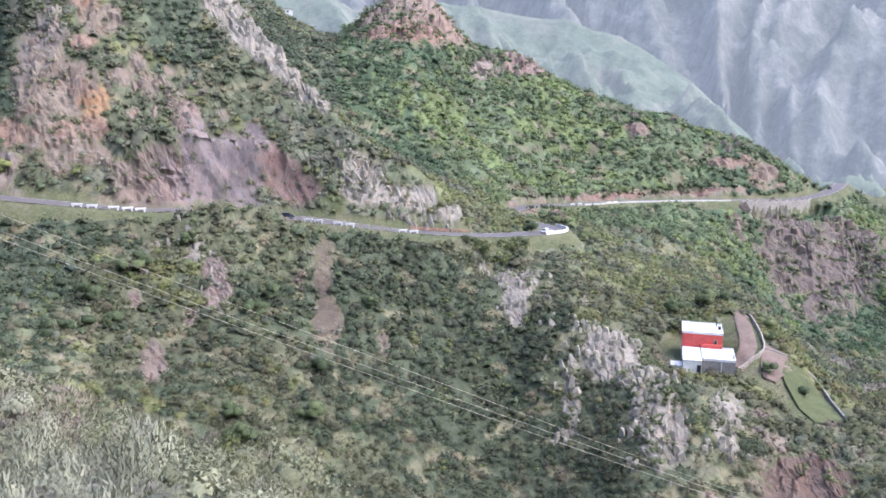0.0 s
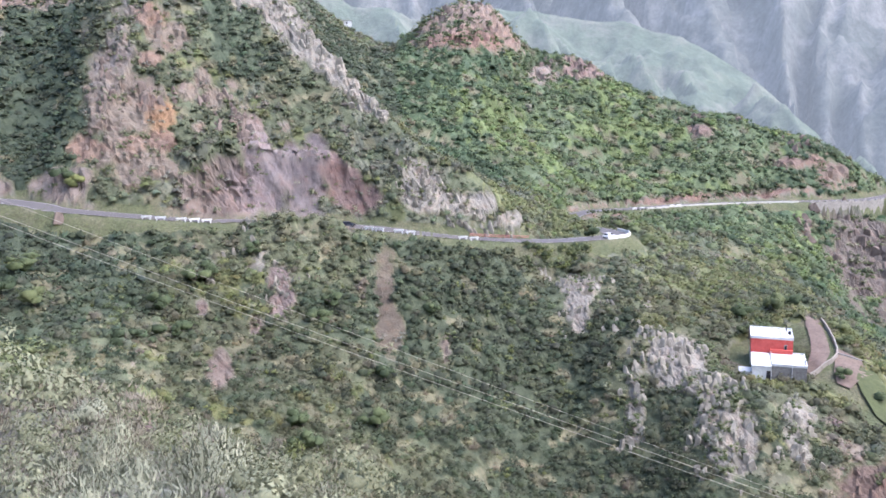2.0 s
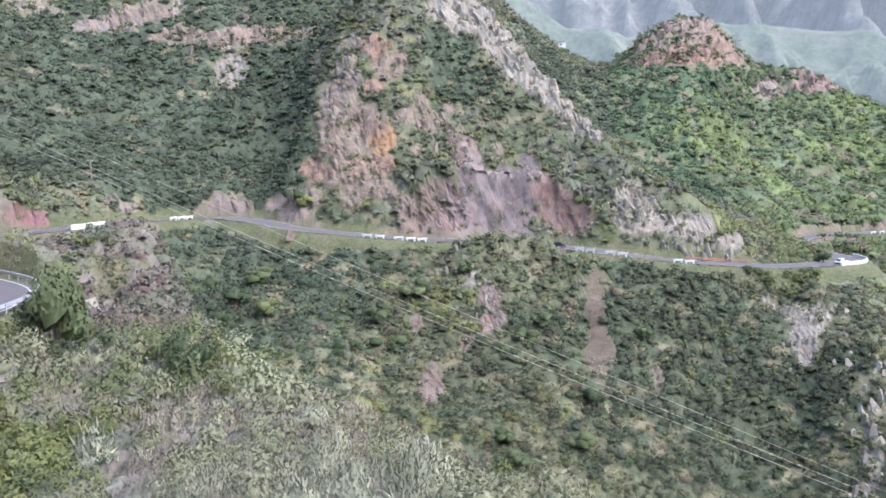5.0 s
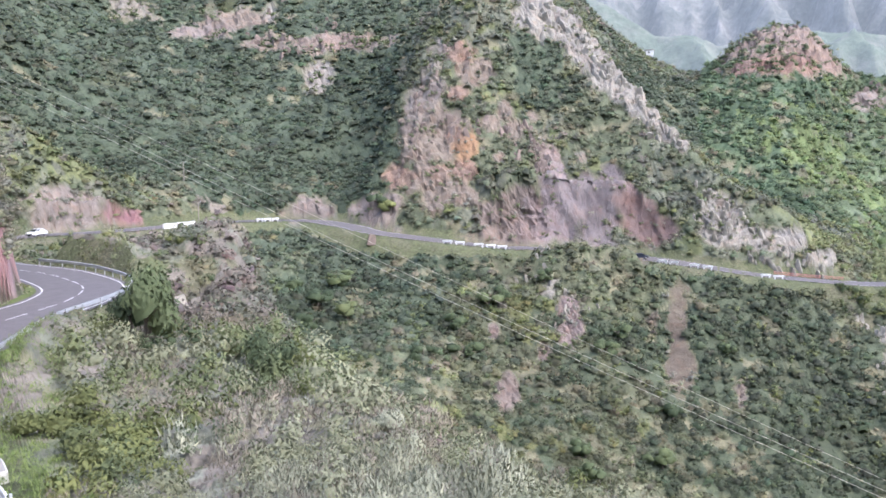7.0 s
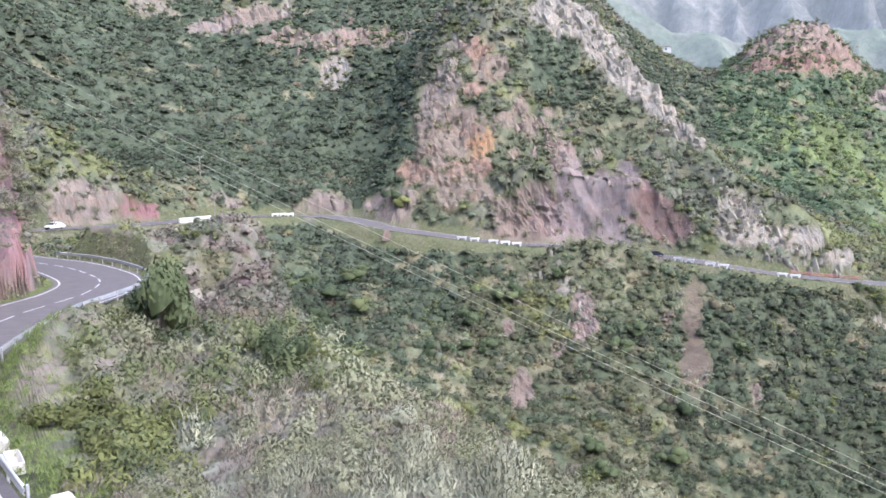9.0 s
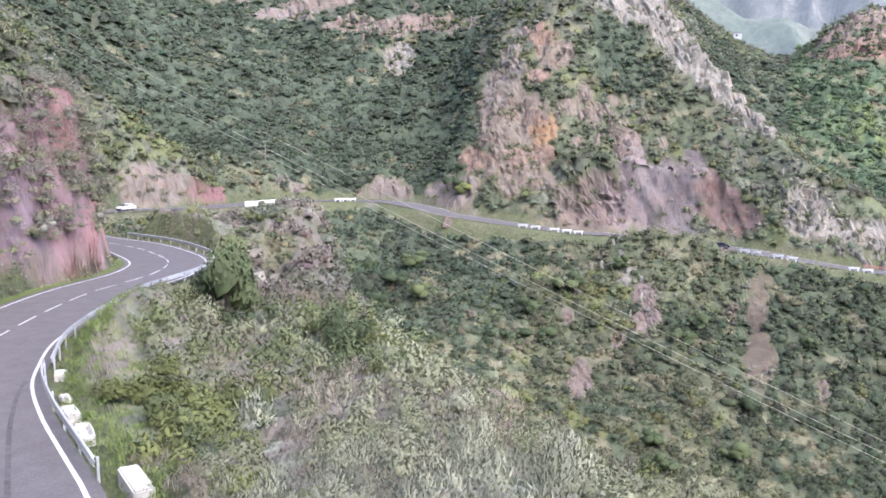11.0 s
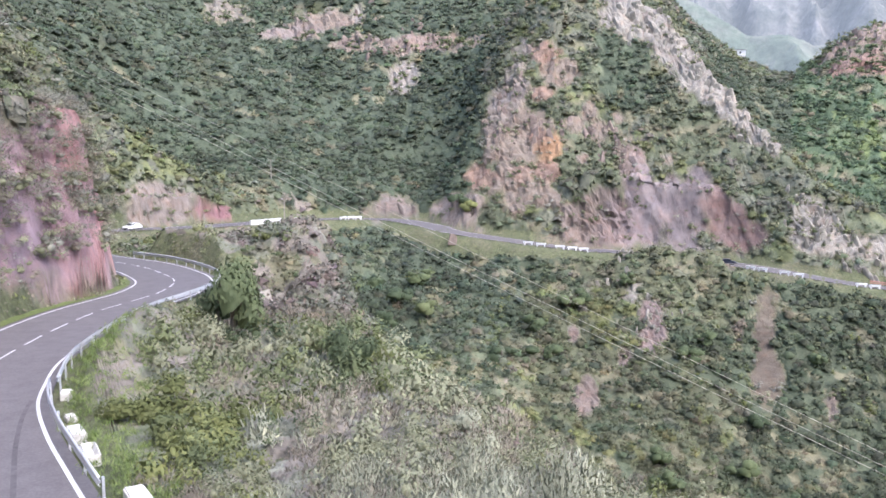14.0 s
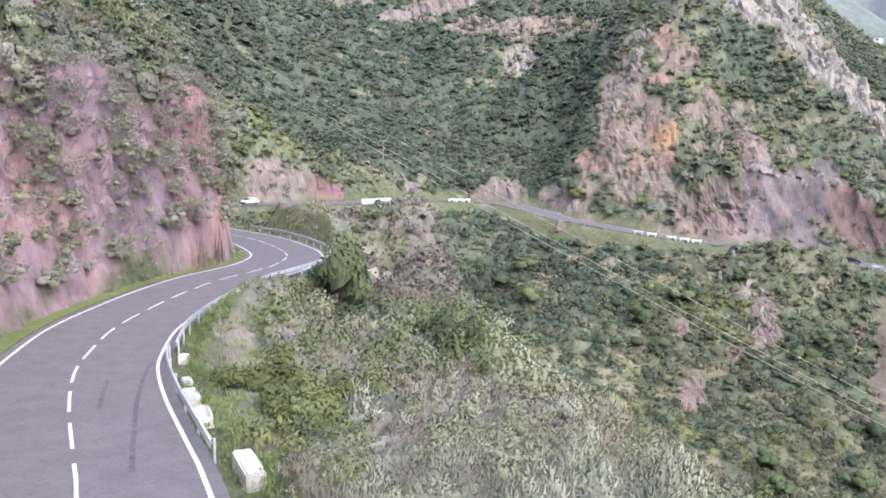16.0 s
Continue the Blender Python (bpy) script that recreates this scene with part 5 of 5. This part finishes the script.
# ---- vehicles ----
TYRE = grainy("tyre_rubber", (.02, .02, .02), (.035, .035, .035), 20, .9)
GLASS = material("dark_glass", .08)
GLASS.node_tree.nodes["Principled BSDF"].inputs["Base Color"].default_value = (.02, .025, .03, 1)
LAMP = material("lamp_lens", .2)
LAMP.node_tree.nodes["Principled BSDF"].inputs["Base Color"].default_value = (.7, .68, .62, 1)


def car(m, colour, label, tall=1.45, length=4.2):
    paint = material("car_paint", .3, .2)
    n = Nodes(paint)
    n.base(n.ramp(n.noise(3.0, 3), [(.4, colour), (.6, tuple(c * .85 for c in colour))]))
    ob = empty("car", m, label, "car")
    L, W = length / 2, .86
    outline = [(-L, .35), (-L, .78), (-L * .88, .92), (-L * .55, tall - .08), (-L * .3, tall), (L * .2, tall - .03), (L * .5, .95), (L * .92, .8), (L, .62), (L, .35)]
    bm = bmesh.new()
    rings = []
    for y, k in ((-W, .94), (-W * .86, 1.0), (W * .86, 1.0), (W, .94)):
        rings.append([bm.verts.new((x * (.985 if k < 1 else 1), y * (1 if z < .95 else .84), .35 + (z - .35) * k)) for x, z in outline])
    for a, b in zip(rings, rings[1:]):
        for i in range(len(outline)):
            j = (i + 1) % len(outline)
            bm.faces.new((a[i], a[j], b[j], b[i]))
    bm.faces.new(rings[0][::-1]), bm.faces.new(rings[-1])
    body = part("body", bm, paint, ob)
    for y in (-1, 1):
        bm = bmesh.new()
        q = [(-L * .6, 1.0), (-L * .5, tall - .14), (L * .16, tall - .1), (L * .42, .99)]
        bm.faces.new([bm.verts.new((x, y * (W * .84 + .012) if z > 1.05 else y * (W * .86 + .012), z)) for x, z in (q if y < 0 else q[::-1])])
        part("window", bm, GLASS, ob)
    for x0, z0, x1, z1 in ((L * .24, tall - .06, L * .49, 1.0), (-L * .58, tall - .12, -L * .86, .98)):
        bm = bmesh.new()
        s = 1 if x0 > 0 else -1
        bm.faces.new([bm.verts.new(c) for c in ((x0 + s * .03, -.62, z0), (x0 + s * .03, .62, z0), (x1 + s * .03, .66, z1), (x1 + s * .03, -.66, z1))])
        part("windscreen", bm, GLASS, ob)
    for x in (-L * .62, L * .62):
        for y in (-.74, .74):
            bm = bmesh.new()
            bmesh.ops.create_cone(bm, cap_ends=True, segments=14, radius1=.32, radius2=.32, depth=.22, matrix=Matrix.Translation((x, y, .32)) @ pose(0, 0, 0, 90))
            wheel = part("wheel", bm, TYRE, ob)
            bm = bmesh.new()
            bmesh.ops.create_cone(bm, cap_ends=True, segments=12, radius1=.19, radius2=.15, depth=.06, matrix=Matrix.Translation((x, y * 1.14, .32)) @ pose(0, 0, 0, 90 if y < 0 else -90))
            part("rim", bm, ZINC, wheel)
    for y in (-.6, .6):
        boxed("headlight", (L - .1, L + .02, y - .16, y + .16, .62, .74), LAMP, ob, bevel=.02)
    for x in (-L - .03, L + .03):
        boxed("bumper", (x - .08, x + .08, -.84, .84, .36, .52), TYRE, ob, bevel=.03)
    return ob


car(beside_road(road_index(10.6, 234), -1.6, .02), (.025, .028, .04), "dark blue hatchback on the road below the red cutting")
car(beside_road(road_index(49.7, 190), -1.5, .02) @ pose(0, 0, 0, 0, 0, 180), (.72, .72, .7), "white hatchback on the road by the red outcrop")
car(beside_road(road_index(-6.6, 261), -2.3, .02), (.75, .75, .73), "white estate car parked on the hairpin", 1.6, 4.4)
car(beside_road(road_index(-24.8, 545), 2.2, .02), (.05, .05, .055), "dark off-road car parked where the far road ends", 1.75, 4.4)

# ---- overhead line ----
WIRE = grainy("cable", (.38, .36, .3), (.5, .47, .4), 3, .6, metal=.4)
POLE_WOOD = grainy("weathered_pole", (.2, .18, .15), (.34, .31, .27), 4, .9, .4, .02, (1, 1, .1))


def cable(a, b, sag):
    a, b = Vector(a), Vector(b)
    pts = [a.lerp(b, t) - Vector((0, 0, sag * 4 * t * (1 - t))) for t in np.linspace(0, 1, 60)]
    ob = part("overhead_cable", tube(pts, .017, 5), WIRE)
    return tagged(ob, "sagging overhead power cable across the valley", "cable", "power cables")


cable(at(60, 150, .159), at(-24, 80, -.47), 1.5)
cable(at(59.7, 150.3, .162), at(-24, 80, -.462), 1.5)
cable(at(58, 150, .1555), at(-24, 110, -.458), .8)


def utility_pole(az, r, height, tilt=0):
    z = ground_at(az, r)
    ob = empty("utility_pole", pose(*plan(az, r), z, tilt, 0, 30), "thin grey wooden utility pole on the slope", "pole", "poles")
    part("pole", tube([(0, 0, -.5), (0, 0, height * .5), (0, 0, height)], .16, 8, .7), POLE_WOOD, ob)
    boxed("crossbar", (-.7, .7, -.05, .05, height - .55, height - .43), POLE_WOOD, ob)
    for x in (-.55, 0, .55):
        part("insulator", tube([(x, 0, height - .43), (x, 0, height - .2)], .06, 6, .6), WHITE, ob)
    return ob


utility_pole(40.8, 250, 6.0)
utility_pole(40.0, 222, 6.5)
utility_pole(60, 150.4, 10)

# ---- the red and white house ----
RED_WALL = grainy("red_render", (.5, .085, .07), (.62, .13, .11), 1.6, .85, .2, .01)
ROOF_WHITE = grainy("white_roof_paint", (.62, .62, .62), (.82, .82, .82), 1.2, .7, .15, .01)
BLOCK_WALL = grainy("bare_block_wall", (.2, .185, .17), (.34, .32, .295), 2.4, .95, .5, .03)
DARK = material("dark_opening", .6)
DARK.node_tree.nodes["Principled BSDF"].inputs["Base Color"].default_value = (.03, .03, .035, 1)


def slab_with_parapet(bm, x0, x1, y0, y1, z, high, thick):
    box(bm, x0, x1, y0, y1, z - .25, z, .02)
    for a in ((x0, x1, y0, y0 + thick), (x0, x1, y1 - thick, y1), (x0, x0 + thick, y0 + thick, y1 - thick), (x1 - thick, x1, y0 + thick, y1 - thick)):
        box(bm, *a, z + .002, z + high, .02)


def village_house():
    h = empty("house", pose(62.0, 178.7, -57.45, 0, 0, -15), "flat-roofed white and red two-storey house on a terrace", "house")
    boxed("lower_wall", (-4.6, 2.3, 0, 9.98, -1.5, 3.15), BLOCK_WALL, h, "bare grey block wall", .03)
    bm = bmesh.new()
    slab_with_parapet(bm, -4.7, 2.4, -.08, 9.9, 3.42, .3, .2)
    part("terrace", bm, ROOF_WHITE, h, "white-painted roof terrace with a parapet")
    boxed("upper_wall", (-8.9, -.1, 10, 19, 3.2, 6.5), RED_WALL, h, "red rendered upper wall", .02)
    boxed("rear_wall", (-8.9, -.1, 10.1, 19, -1.5, 3.19), WHITE, h, bevel=.02)
    boxed("side_strip", (-.1, -.02, 10.3, 19, 3.3, 6.3), RED_WALL, h)
    bm = bmesh.new()
    slab_with_parapet(bm, -9.05, .05, 9.85, 19.1, 6.75, .35, .22)
    for x in (-6.6, -2.4):
        box(bm, x - .11, x + .11, 10.1, 18.8, 6.752, 7.06, .02)
    roof = part("roof", bm, ROOF_WHITE, h, "white flat roof crossed by low ribs")
    part("chimney", tube([(-1.2, 17, 6.7), (-1.2, 17, 8.3)], .14, 8), DARK, roof)
    boxed("water_box", (-.9, -.3, 14.2, 14.8, 6.76, 7.5), DARK, roof, bevel=.05)
    bm = bmesh.new()
    box(bm, -1.9, -1.2, 9.93, 9.995, 3.5, 5.4, .01)
    door = part("terrace_door", bm, BLOCK_WALL, h, "grey terrace door in the red wall")
    boxed("pane", (-1.78, -1.32, 9.9, 9.928, 4.3, 5.25), GLASS, door)
    boxed("red_step", (-4.8, -.1, 9.2, 9.98, 3.45, 4.3), RED_WALL, h)
    # white entrance block, shed and lean-to
    boxed("entrance_block", (-8.7, -4.75, -1.0, 9.9, -1.0, 3.1), WHITE, h, bevel=.03)
    boxed("entrance_roof", (-8.85, -4.72, -1.1, 9.95, 3.1, 3.35), ROOF_WHITE, h, bevel=.03)
    boxed("front_door", (-5.75, -4.9, -1.06, -1.005, .1, 2.3), DARK, h, "dark front door")
    boxed("shed", (-11.2, -8.72, -.6, 2.6, -1.2, 1.6), CHALK, h, "small pale shed with a lean-to roof", .02)
    bm = bmesh.new()
    box(bm, -11.4, -8.75, -.8, 2.8, 1.62, 1.75, .01)
    part("shed_roof", bm, ZINC, h)
    boxed("white_awning", (-9.9, -8.0, -2.4, -.9, .9, 1.0), WHITE, h)
    boxed("awning_post", (-9.8, -9.7, -2.3, -2.2, -1.0, .9), WHITE, h)
    part("drain_pipe", tube([(-.6, -.09, -1.2), (-.6, -.09, 3.2)], .07, 8), WHITE, h)
    boxed("terrace_post", (1.9, 2.05, 1.6, 1.75, 3.43, 4.5), DARK, h, "short dark post on the terrace")
    return h


village_house()


# ---- yard: draped ground patches, walls, bushes ----
def draped(name, rows, lift, m, label, category):
    """A patch that lies on the ground between pairs of places (bearing and distance of either edge)."""
    ob_v = []
    fine = []
    for (a0, r0, a1, r1), (b0, s0, b1, s1) in zip(rows, rows[1:]):
        for t in np.linspace(0, 1, 6, endpoint=False):
            fine.append((a0 + (b0 - a0) * t, r0 + (s0 - r0) * t, a1 + (b1 - a1) * t, r1 + (s1 - r1) * t))
    fine.append(rows[-1])
    k = 9
    for a0, r0, a1, r1 in fine:
        for t in np.linspace(0, 1, k):
            a, r = a0 + (a1 - a0) * t, r0 + (r1 - r0) * t
            ob_v.append((*plan(a, r), max(ground_at(a + da, r + dr) for da in (-.15, 0, .15) for dr in (-.8, 0, .8)) + lift))
    f = grid_faces(len(fine), k, False)
    v = np.array(ob_v)
    if np.cross(v[f[0][1]] - v[f[0][0]], v[f[0][2]] - v[f[0][0]])[2] < 0:
        f = f[:, ::-1]
    return tagged(new(name, mesh_from(name, v, f, [m])), label, category, kind="structure")


YARD_STONE = grainy("yard_wall_render", (.26, .225, .19), (.4, .36, .31), 1.5, .9, .3, .03)
DIRT = grainy("trodden_dirt", (.15, .11, .09), (.215, .165, .135), 1.4, .95, .4, .05)
LAWN = grainy("mown_grass", (.07, .085, .038), (.105, .118, .055), 1.6, .95, .5, .05)
draped("pavement", [(-19.0, 241, -19.6, 240), (-18.9, 235, -20.2, 234), (-19.3, 230, -20.4, 229), (-19.5, 224, -20.3, 223), (-19.6, 217, -20.6, 216), (-19.9, 211, -20.9, 210), (-20.0, 205, -21.1, 204.5), (-19.8, 200, -20.9, 200), (-19.7, 196, -20.3, 195.5)], .12, DIRT, "brown dirt yard beside the house", "yard")
draped("pavement", [(-21.4, 207, -22.9, 206), (-21.4, 201, -23.6, 201), (-21.4, 196, -23.0, 197), (-21.6, 192, -22.4, 192)], .1, DIRT, "bare brown earth above the lawn", "yard")
draped("lawn", [(-22.9, 203, -23.4, 204), (-22.8, 200, -24.1, 200.5), (-22.7, 196, -25.2, 197), (-23.0, 192.5, -25.5, 193), (-23.6, 189, -26.3, 190), (-24.0, 186.5, -26.2, 187), (-25.0, 184, -26.4, 184.5)], .16, LAWN, "small terrace of mown green grass", "lawn")


def on_ground(rows):
    return [(*plan(a, r), ground_at(a, r)) for a, r in rows]


low_wall("yard_wall", on_ground([(-20.4, 226), (-20.7, 220), (-21.0, 215), (-21.3, 210), (-21.5, 206), (-21.5, 203), (-21.2, 200), (-20.8, 198), (-20.4, 196), (-20.0, 193.5)]), 1.1, .35, YARD_STONE, "pale rendered wall curving round the dirt yard", "wall")
low_wall("yard_wall", on_ground([(-21.5, 204.5), (-22.3, 205), (-23.2, 206), (-24, 205), (-25, 201), (-25.8, 196), (-26.5, 191), (-26.9, 187)]), .7, .4, BLOCK_WALL, "grey stone edging wall round the lawn", "wall")

# small house far up the valley
far = empty("cottage", pose(*plan(10.6, 640), ground_at(10.6, 640), 0, 0, 12), "small white cottage with a flat roof on a far ridge", "house")
boxed("wall", (-7, 7, -4, 4, -3, 3.0), WHITE, far, bevel=.05)
boxed("roof", (-7.4, 7.4, -4.4, 4.4, 3.0, 3.4), BLOCK_WALL, far, bevel=.05)
for x in (-4.5, -1, 3.5):
    boxed("window", (x - .6, x + .6, -4.06, -4.005, .6, 2.0), DARK, far)
part("mast", tube([(-6, 0, 3), (-6, 0, 7)], .12, 6), ZINC, far)


# ---- rocks ----
def stone_mesh(seed, m):
    rnd = random.Random(seed)
    bm = bmesh.new()
    for c in range(8):
        tip = rnd.uniform(.3, .75) if c & 4 else 1.0
        bm.verts.new(((.46 if c & 1 else -.46) * rnd.uniform(.5, 1.0) * tip, (.36 if c & 2 else -.36) * rnd.uniform(.5, 1.0) * tip, (.62 if c & 4 else -.6) * rnd.uniform(.55, 1.0)))
    for _ in range(5):
        v = Vector((rnd.gauss(0, 1), rnd.gauss(0, 1), rnd.gauss(0, 1))).normalized()
        bm.verts.new((v.x * .42, v.y * .34, v.z * .6))
    hull = bmesh.ops.convex_hull(bm, input=bm.verts)
    bmesh.ops.delete(bm, geom=[g for g in hull["geom_interior"] if isinstance(g, bmesh.types.BMVert)], context="VERTS")
    bmesh.ops.bevel(bm, geom=list(bm.edges), offset=.012, segments=1, affect="EDGES")
    me = bpy.data.meshes.new("stone")
    bm.to_mesh(me)
    bm.free()
    me.materials.append(m)
    return me


SLABS = {k: [stone_mesh(s, m) for s in range(9)] for k, m in STONE.items()}
stones = random.Random(5)


def outcrop(label, spots, kind, size, stretch, lean, sink=.25):
    """Jointed slabs of rock standing out of the slope round the given places (bearing, distance, spread, count)."""
    first = spots[0]
    ob = empty("rock_outcrop", pose(*plan(first[0], first[1]), ground_at(first[0], first[1])), label, "rock")
    inv = ob.matrix_basis.inverted()
    for az, r, spread, count in spots:
        for _ in range(count):
            a = az + math.degrees(stones.gauss(0, spread) / r)
            d = r + stones.gauss(0, spread)
            s = size * stones.uniform(.5, 1.5) ** 1.3
            z = ground_at(a, d) + s * stretch * (.5 - sink) * .35
            st = new("stone", SLABS[kind][stones.randrange(9)])
            st.parent = ob
            m = pose(*plan(a, d), z, stones.gauss(lean, 9), stones.gauss(-8, 9), stones.uniform(-35, 35) + az)
            st.matrix_basis = inv @ m @ Matrix.Diagonal((s * stones.uniform(.8, 1.2), s * .8, s * stretch, 1))
    return ob


outcrop("grey jointed rock rib running down the spur's crest", [(a, r, w, k) for a, r, w, k in ((17, 300, 3.5, 16), (16, 297.5, 3.5, 16), (15.2, 295, 3, 14), (14.4, 292, 2.8, 13), (13.6, 288, 2.5, 12), (12.9, 285, 2.2, 11), (12.2, 281, 2, 10), (11.5, 278, 1.8, 10), (10.8, 274.5, 1.6, 9), (10.1, 271, 1.5, 9), (9.4, 268, 1.4, 8), (8.7, 265.5, 1.2, 7), (8, 263, 1, 5))], "pale", 2.0, 1.1, 14, .2)
outcrop("pale upright slabs on the ridge below the road", [(-2.6, 228, 2.2, 6), (-3.6, 226, 2.2, 6), (-4.7, 222, 3, 10), (-6.0, 224, 3, 10), (-5.3, 214, 2.8, 10), (-5.1, 205, 2.4, 9), (-4.6, 196, 2, 5), (-8.9, 214, 2.4, 7), (-7.9, 199, 2.6, 8)], "pale", 1.2, 1.5, -12, .3)
outcrop("pale upright slabs of the crag beside the house", [(-10.2, 191, 3, 19), (-9.2, 180, 2.5, 14), (-11.6, 187, 3.2, 23), (-12.9, 187, 2.6, 16), (-12.0, 178, 2.6, 14), (-14.2, 172, 2.6, 18), (-13.6, 165, 2.4, 10), (-9.3, 172, 1.6, 12), (-9.0, 163, 1.6, 10), (-14.7, 160, 2.4, 16), (-16.0, 157, 2.4, 16), (-15.7, 150, 2.4, 14), (-13.4, 154, 2.4, 10), (-19.4, 167, 1.8, 18), (-19.5, 157, 2.2, 14)], "pale", 1.35, 1.55, -12, .3)
outcrop("grey slanting slabs above the road", [(6.4, 249, 2, 10), (5.6, 246, 3, 14), (4.6, 243, 2.5, 10), (3.6, 240, 1.5, 8), (1.7, 241, 2.5, 9), (0, 243, 2.5, 6), (5.2, 246, 3, 16), (3, 241, 2, 10)], "pale", 1.4, 1.7, 16, .3)
outcrop("weathered brown finger of rock on the spur's face", [(18.0, 262, 1.0, 9), (17.7, 258, 1.1, 10), (17.3, 254, 1.2, 10), (16.8, 251, 1.2, 9), (18.8, 257, 1.2, 7), (19.6, 262, 1, 4)], "brown", 1.9, 1.3, 0, .3)
outcrop("brown jointed crag on the spur's edge", [(25.6, 262, 3, 8), (25.9, 254, 3, 7), (25.2, 269, 3, 7), (24.4, 274, 3, 6), (22.5, 256, 3.5, 6), (24, 260, 4, 7), (22, 263, 3, 5)], "brown", 1.9, 1.25, 0, .35)
outcrop("two weathered boulders balanced at the road's edge", [(28.7, 228, .3, 2), (28.75, 228, .3, 2)], "brown", 2.6, .8, 0, -.4)
outcrop("pale stones on the near shoulder", [(36.6, 116, 1.5, 6), (37, 128, 1.5, 5), (41, 84, 1.0, 3)], "pale", 1.6, 1.2, 0)
outcrop("pale pinnacle below the road", [(17.1, 216, 1.5, 14), (17.3, 207, 1.8, 10), (15.2, 196, 2.5, 16)], "pale", 1.1, 2.0, 0)
outcrop("brown blocks on the wooded mountain", [(36, 402, 7, 10), (33, 385, 5, 9), (31.5, 402, 6, 8), (34, 442, 8, 12)], "brown", 3, 1.0, 0, .35)
outcrop("brown crag blocks on the hill's crest", [(3, 552, 9, 14), (-2.8, 535, 6, 10), (-5.8, 533, 6, 10), (-19, 487, 8, 10), (-12.4, 482, 3, 4), (-15.2, 502, 3, 3)], "brown", 3.6, 1.0, 0, .35)
outcrop("dark blocks in the cliff under the far road", [(-22.5, 452, 8, 10), (-25.5, 462, 8, 10), (-20, 432, 7, 8)], "brown", 4, .9, 0, .35)


# ---- single trees and large bushes ----
BARK = grainy("bark", (.09, .075, .06), (.17, .145, .115), 6, .95, .5, .03)


def tree(az, r, height, wide, sp, label, sprays=260, sink=0.0):
    z = ground_at(az, r) - sink
    ob = empty("tree", pose(*plan(az, r), z), label, "tree", "trees")
    top = height * .55
    part("trunk", tube([(0, 0, -.4), (.05 * wide, 0, top * .5), (.0, .05 * wide, top)], .045 * height, 8, .5), BARK, ob)
    for k in range(5):
        t = k * 1.26 + az
        part("limb", tube([(0, 0, top * (.45 + .08 * k)), (wide * .35 * math.cos(t), wide * .35 * math.sin(t), top * (.75 + .08 * k))], .022 * height, 6, .4), BARK, ob)
    shape = bush_shape(int(sprays * 2.4), .095, .55, .15, 6, .36, .56 if sprays > 400 else .78)
    crown = scatter("crown", np.array([(0, 0, height * .2)]), np.array([wide]), np.array([height * .8 / wide / 1.1]), [shape], LEAF[sp], "")
    for key in ("label", "category", "kind"):
        if key in crown:
            del crown[key]
    crown.parent = ob
    return ob


tree(43.6, 58, 7.2, 2.7, "laurel", "dark green tree beside the bend's crash barrier", 900)
tree(44.6, 61, 4.6, 2.2, "laurel", "bushy green tree beside the bend", 500)
tree(49.7, 36, 2.4, 1.8, "lime", "olive-green heath bush behind the crash barrier", 800, .75)
tree(46.4, 30.5, 2.2, 1.9, "lime", "olive-green heath bush with a dark hollow beneath", 800, .6)
tree(48.2, 33, 1.7, 1.4, "green", "low green heath bush among dry twigs", 500, .45)
tree(35.75, 43, 2.9, 1.5, "laurel", "dense dark green shrub tree on the shoulder", 700)
tree(38.2, 52, 2.2, 1.5, "green", "leafy green bush on the shoulder's slope", 600)
tree(33.2, 45, 2.0, 1.3, "lime", "fresh green bush on the shoulder's crest", 600)
tree(28.0, 27, 1.5, .9, "silver", "silvery wormwood plume on the shoulder's crest", 500)
for az, r, h, w, sp in ((-17, 215, 5, 4, "laurel"), (-16.2, 213, 5, 3.5, "green"), (-15.4, 222, 6, 4, "laurel"), (-17.6, 228, 6, 4.5, "green"), (-18.4, 238, 5, 4, "laurel"), (-21.6, 222, 5, 4, "green"),
                        (-19.4, 203, 3.4, 2.8, "laurel"), (-21.8, 195, 3.4, 2.5, "laurel"), (-24.2, 193, 3.0, 2.4, "laurel"), (23.1, 184, 5, 3.8, "laurel"), (12.0, 189, 5, 3.6, "laurel"), (19.9, 200, 4.5, 3.6, "laurel"), (14.2, 147, 4.5, 3.4, "laurel"), (8.4, 166, 5, 3.4, "laurel"), (4.9, 192, 4.5, 3.2, "laurel"), (-21.9, 211, 3.5, 3, "green"), (20.8, 196, 5, 4, "laurel"), (12.8, 182, 5, 4, "laurel"),
                        (9.0, 152, 4.5, 3.2, "laurel"), (14.3, 140, 4.5, 3.4, "laurel"), (22.5, 172, 5, 4, "laurel"), (31, 205, 5, 4.5, "laurel"), (32.5, 190, 6, 4.5, "laurel"), (34, 200, 5, 4, "laurel"), (33, 175, 5, 4, "laurel"),
                        (30.5, 185, 5, 4, "green"), (27.4, 243, 5, 4, "lime"), (28.3, 247, 5, 4, "laurel"), (25.4, 168, 4, 3.4, "laurel"), (17, 205, 4, 3.4, "laurel"), (-6, 262, 4, 3.5, "laurel"), (-9.5, 275, 5, 4, "green")):
    tree(az, r, h, w, sp, "rounded dark evergreen tree on the valley side" if sp == "laurel" else "rounded leafy green tree on the valley side", 160)
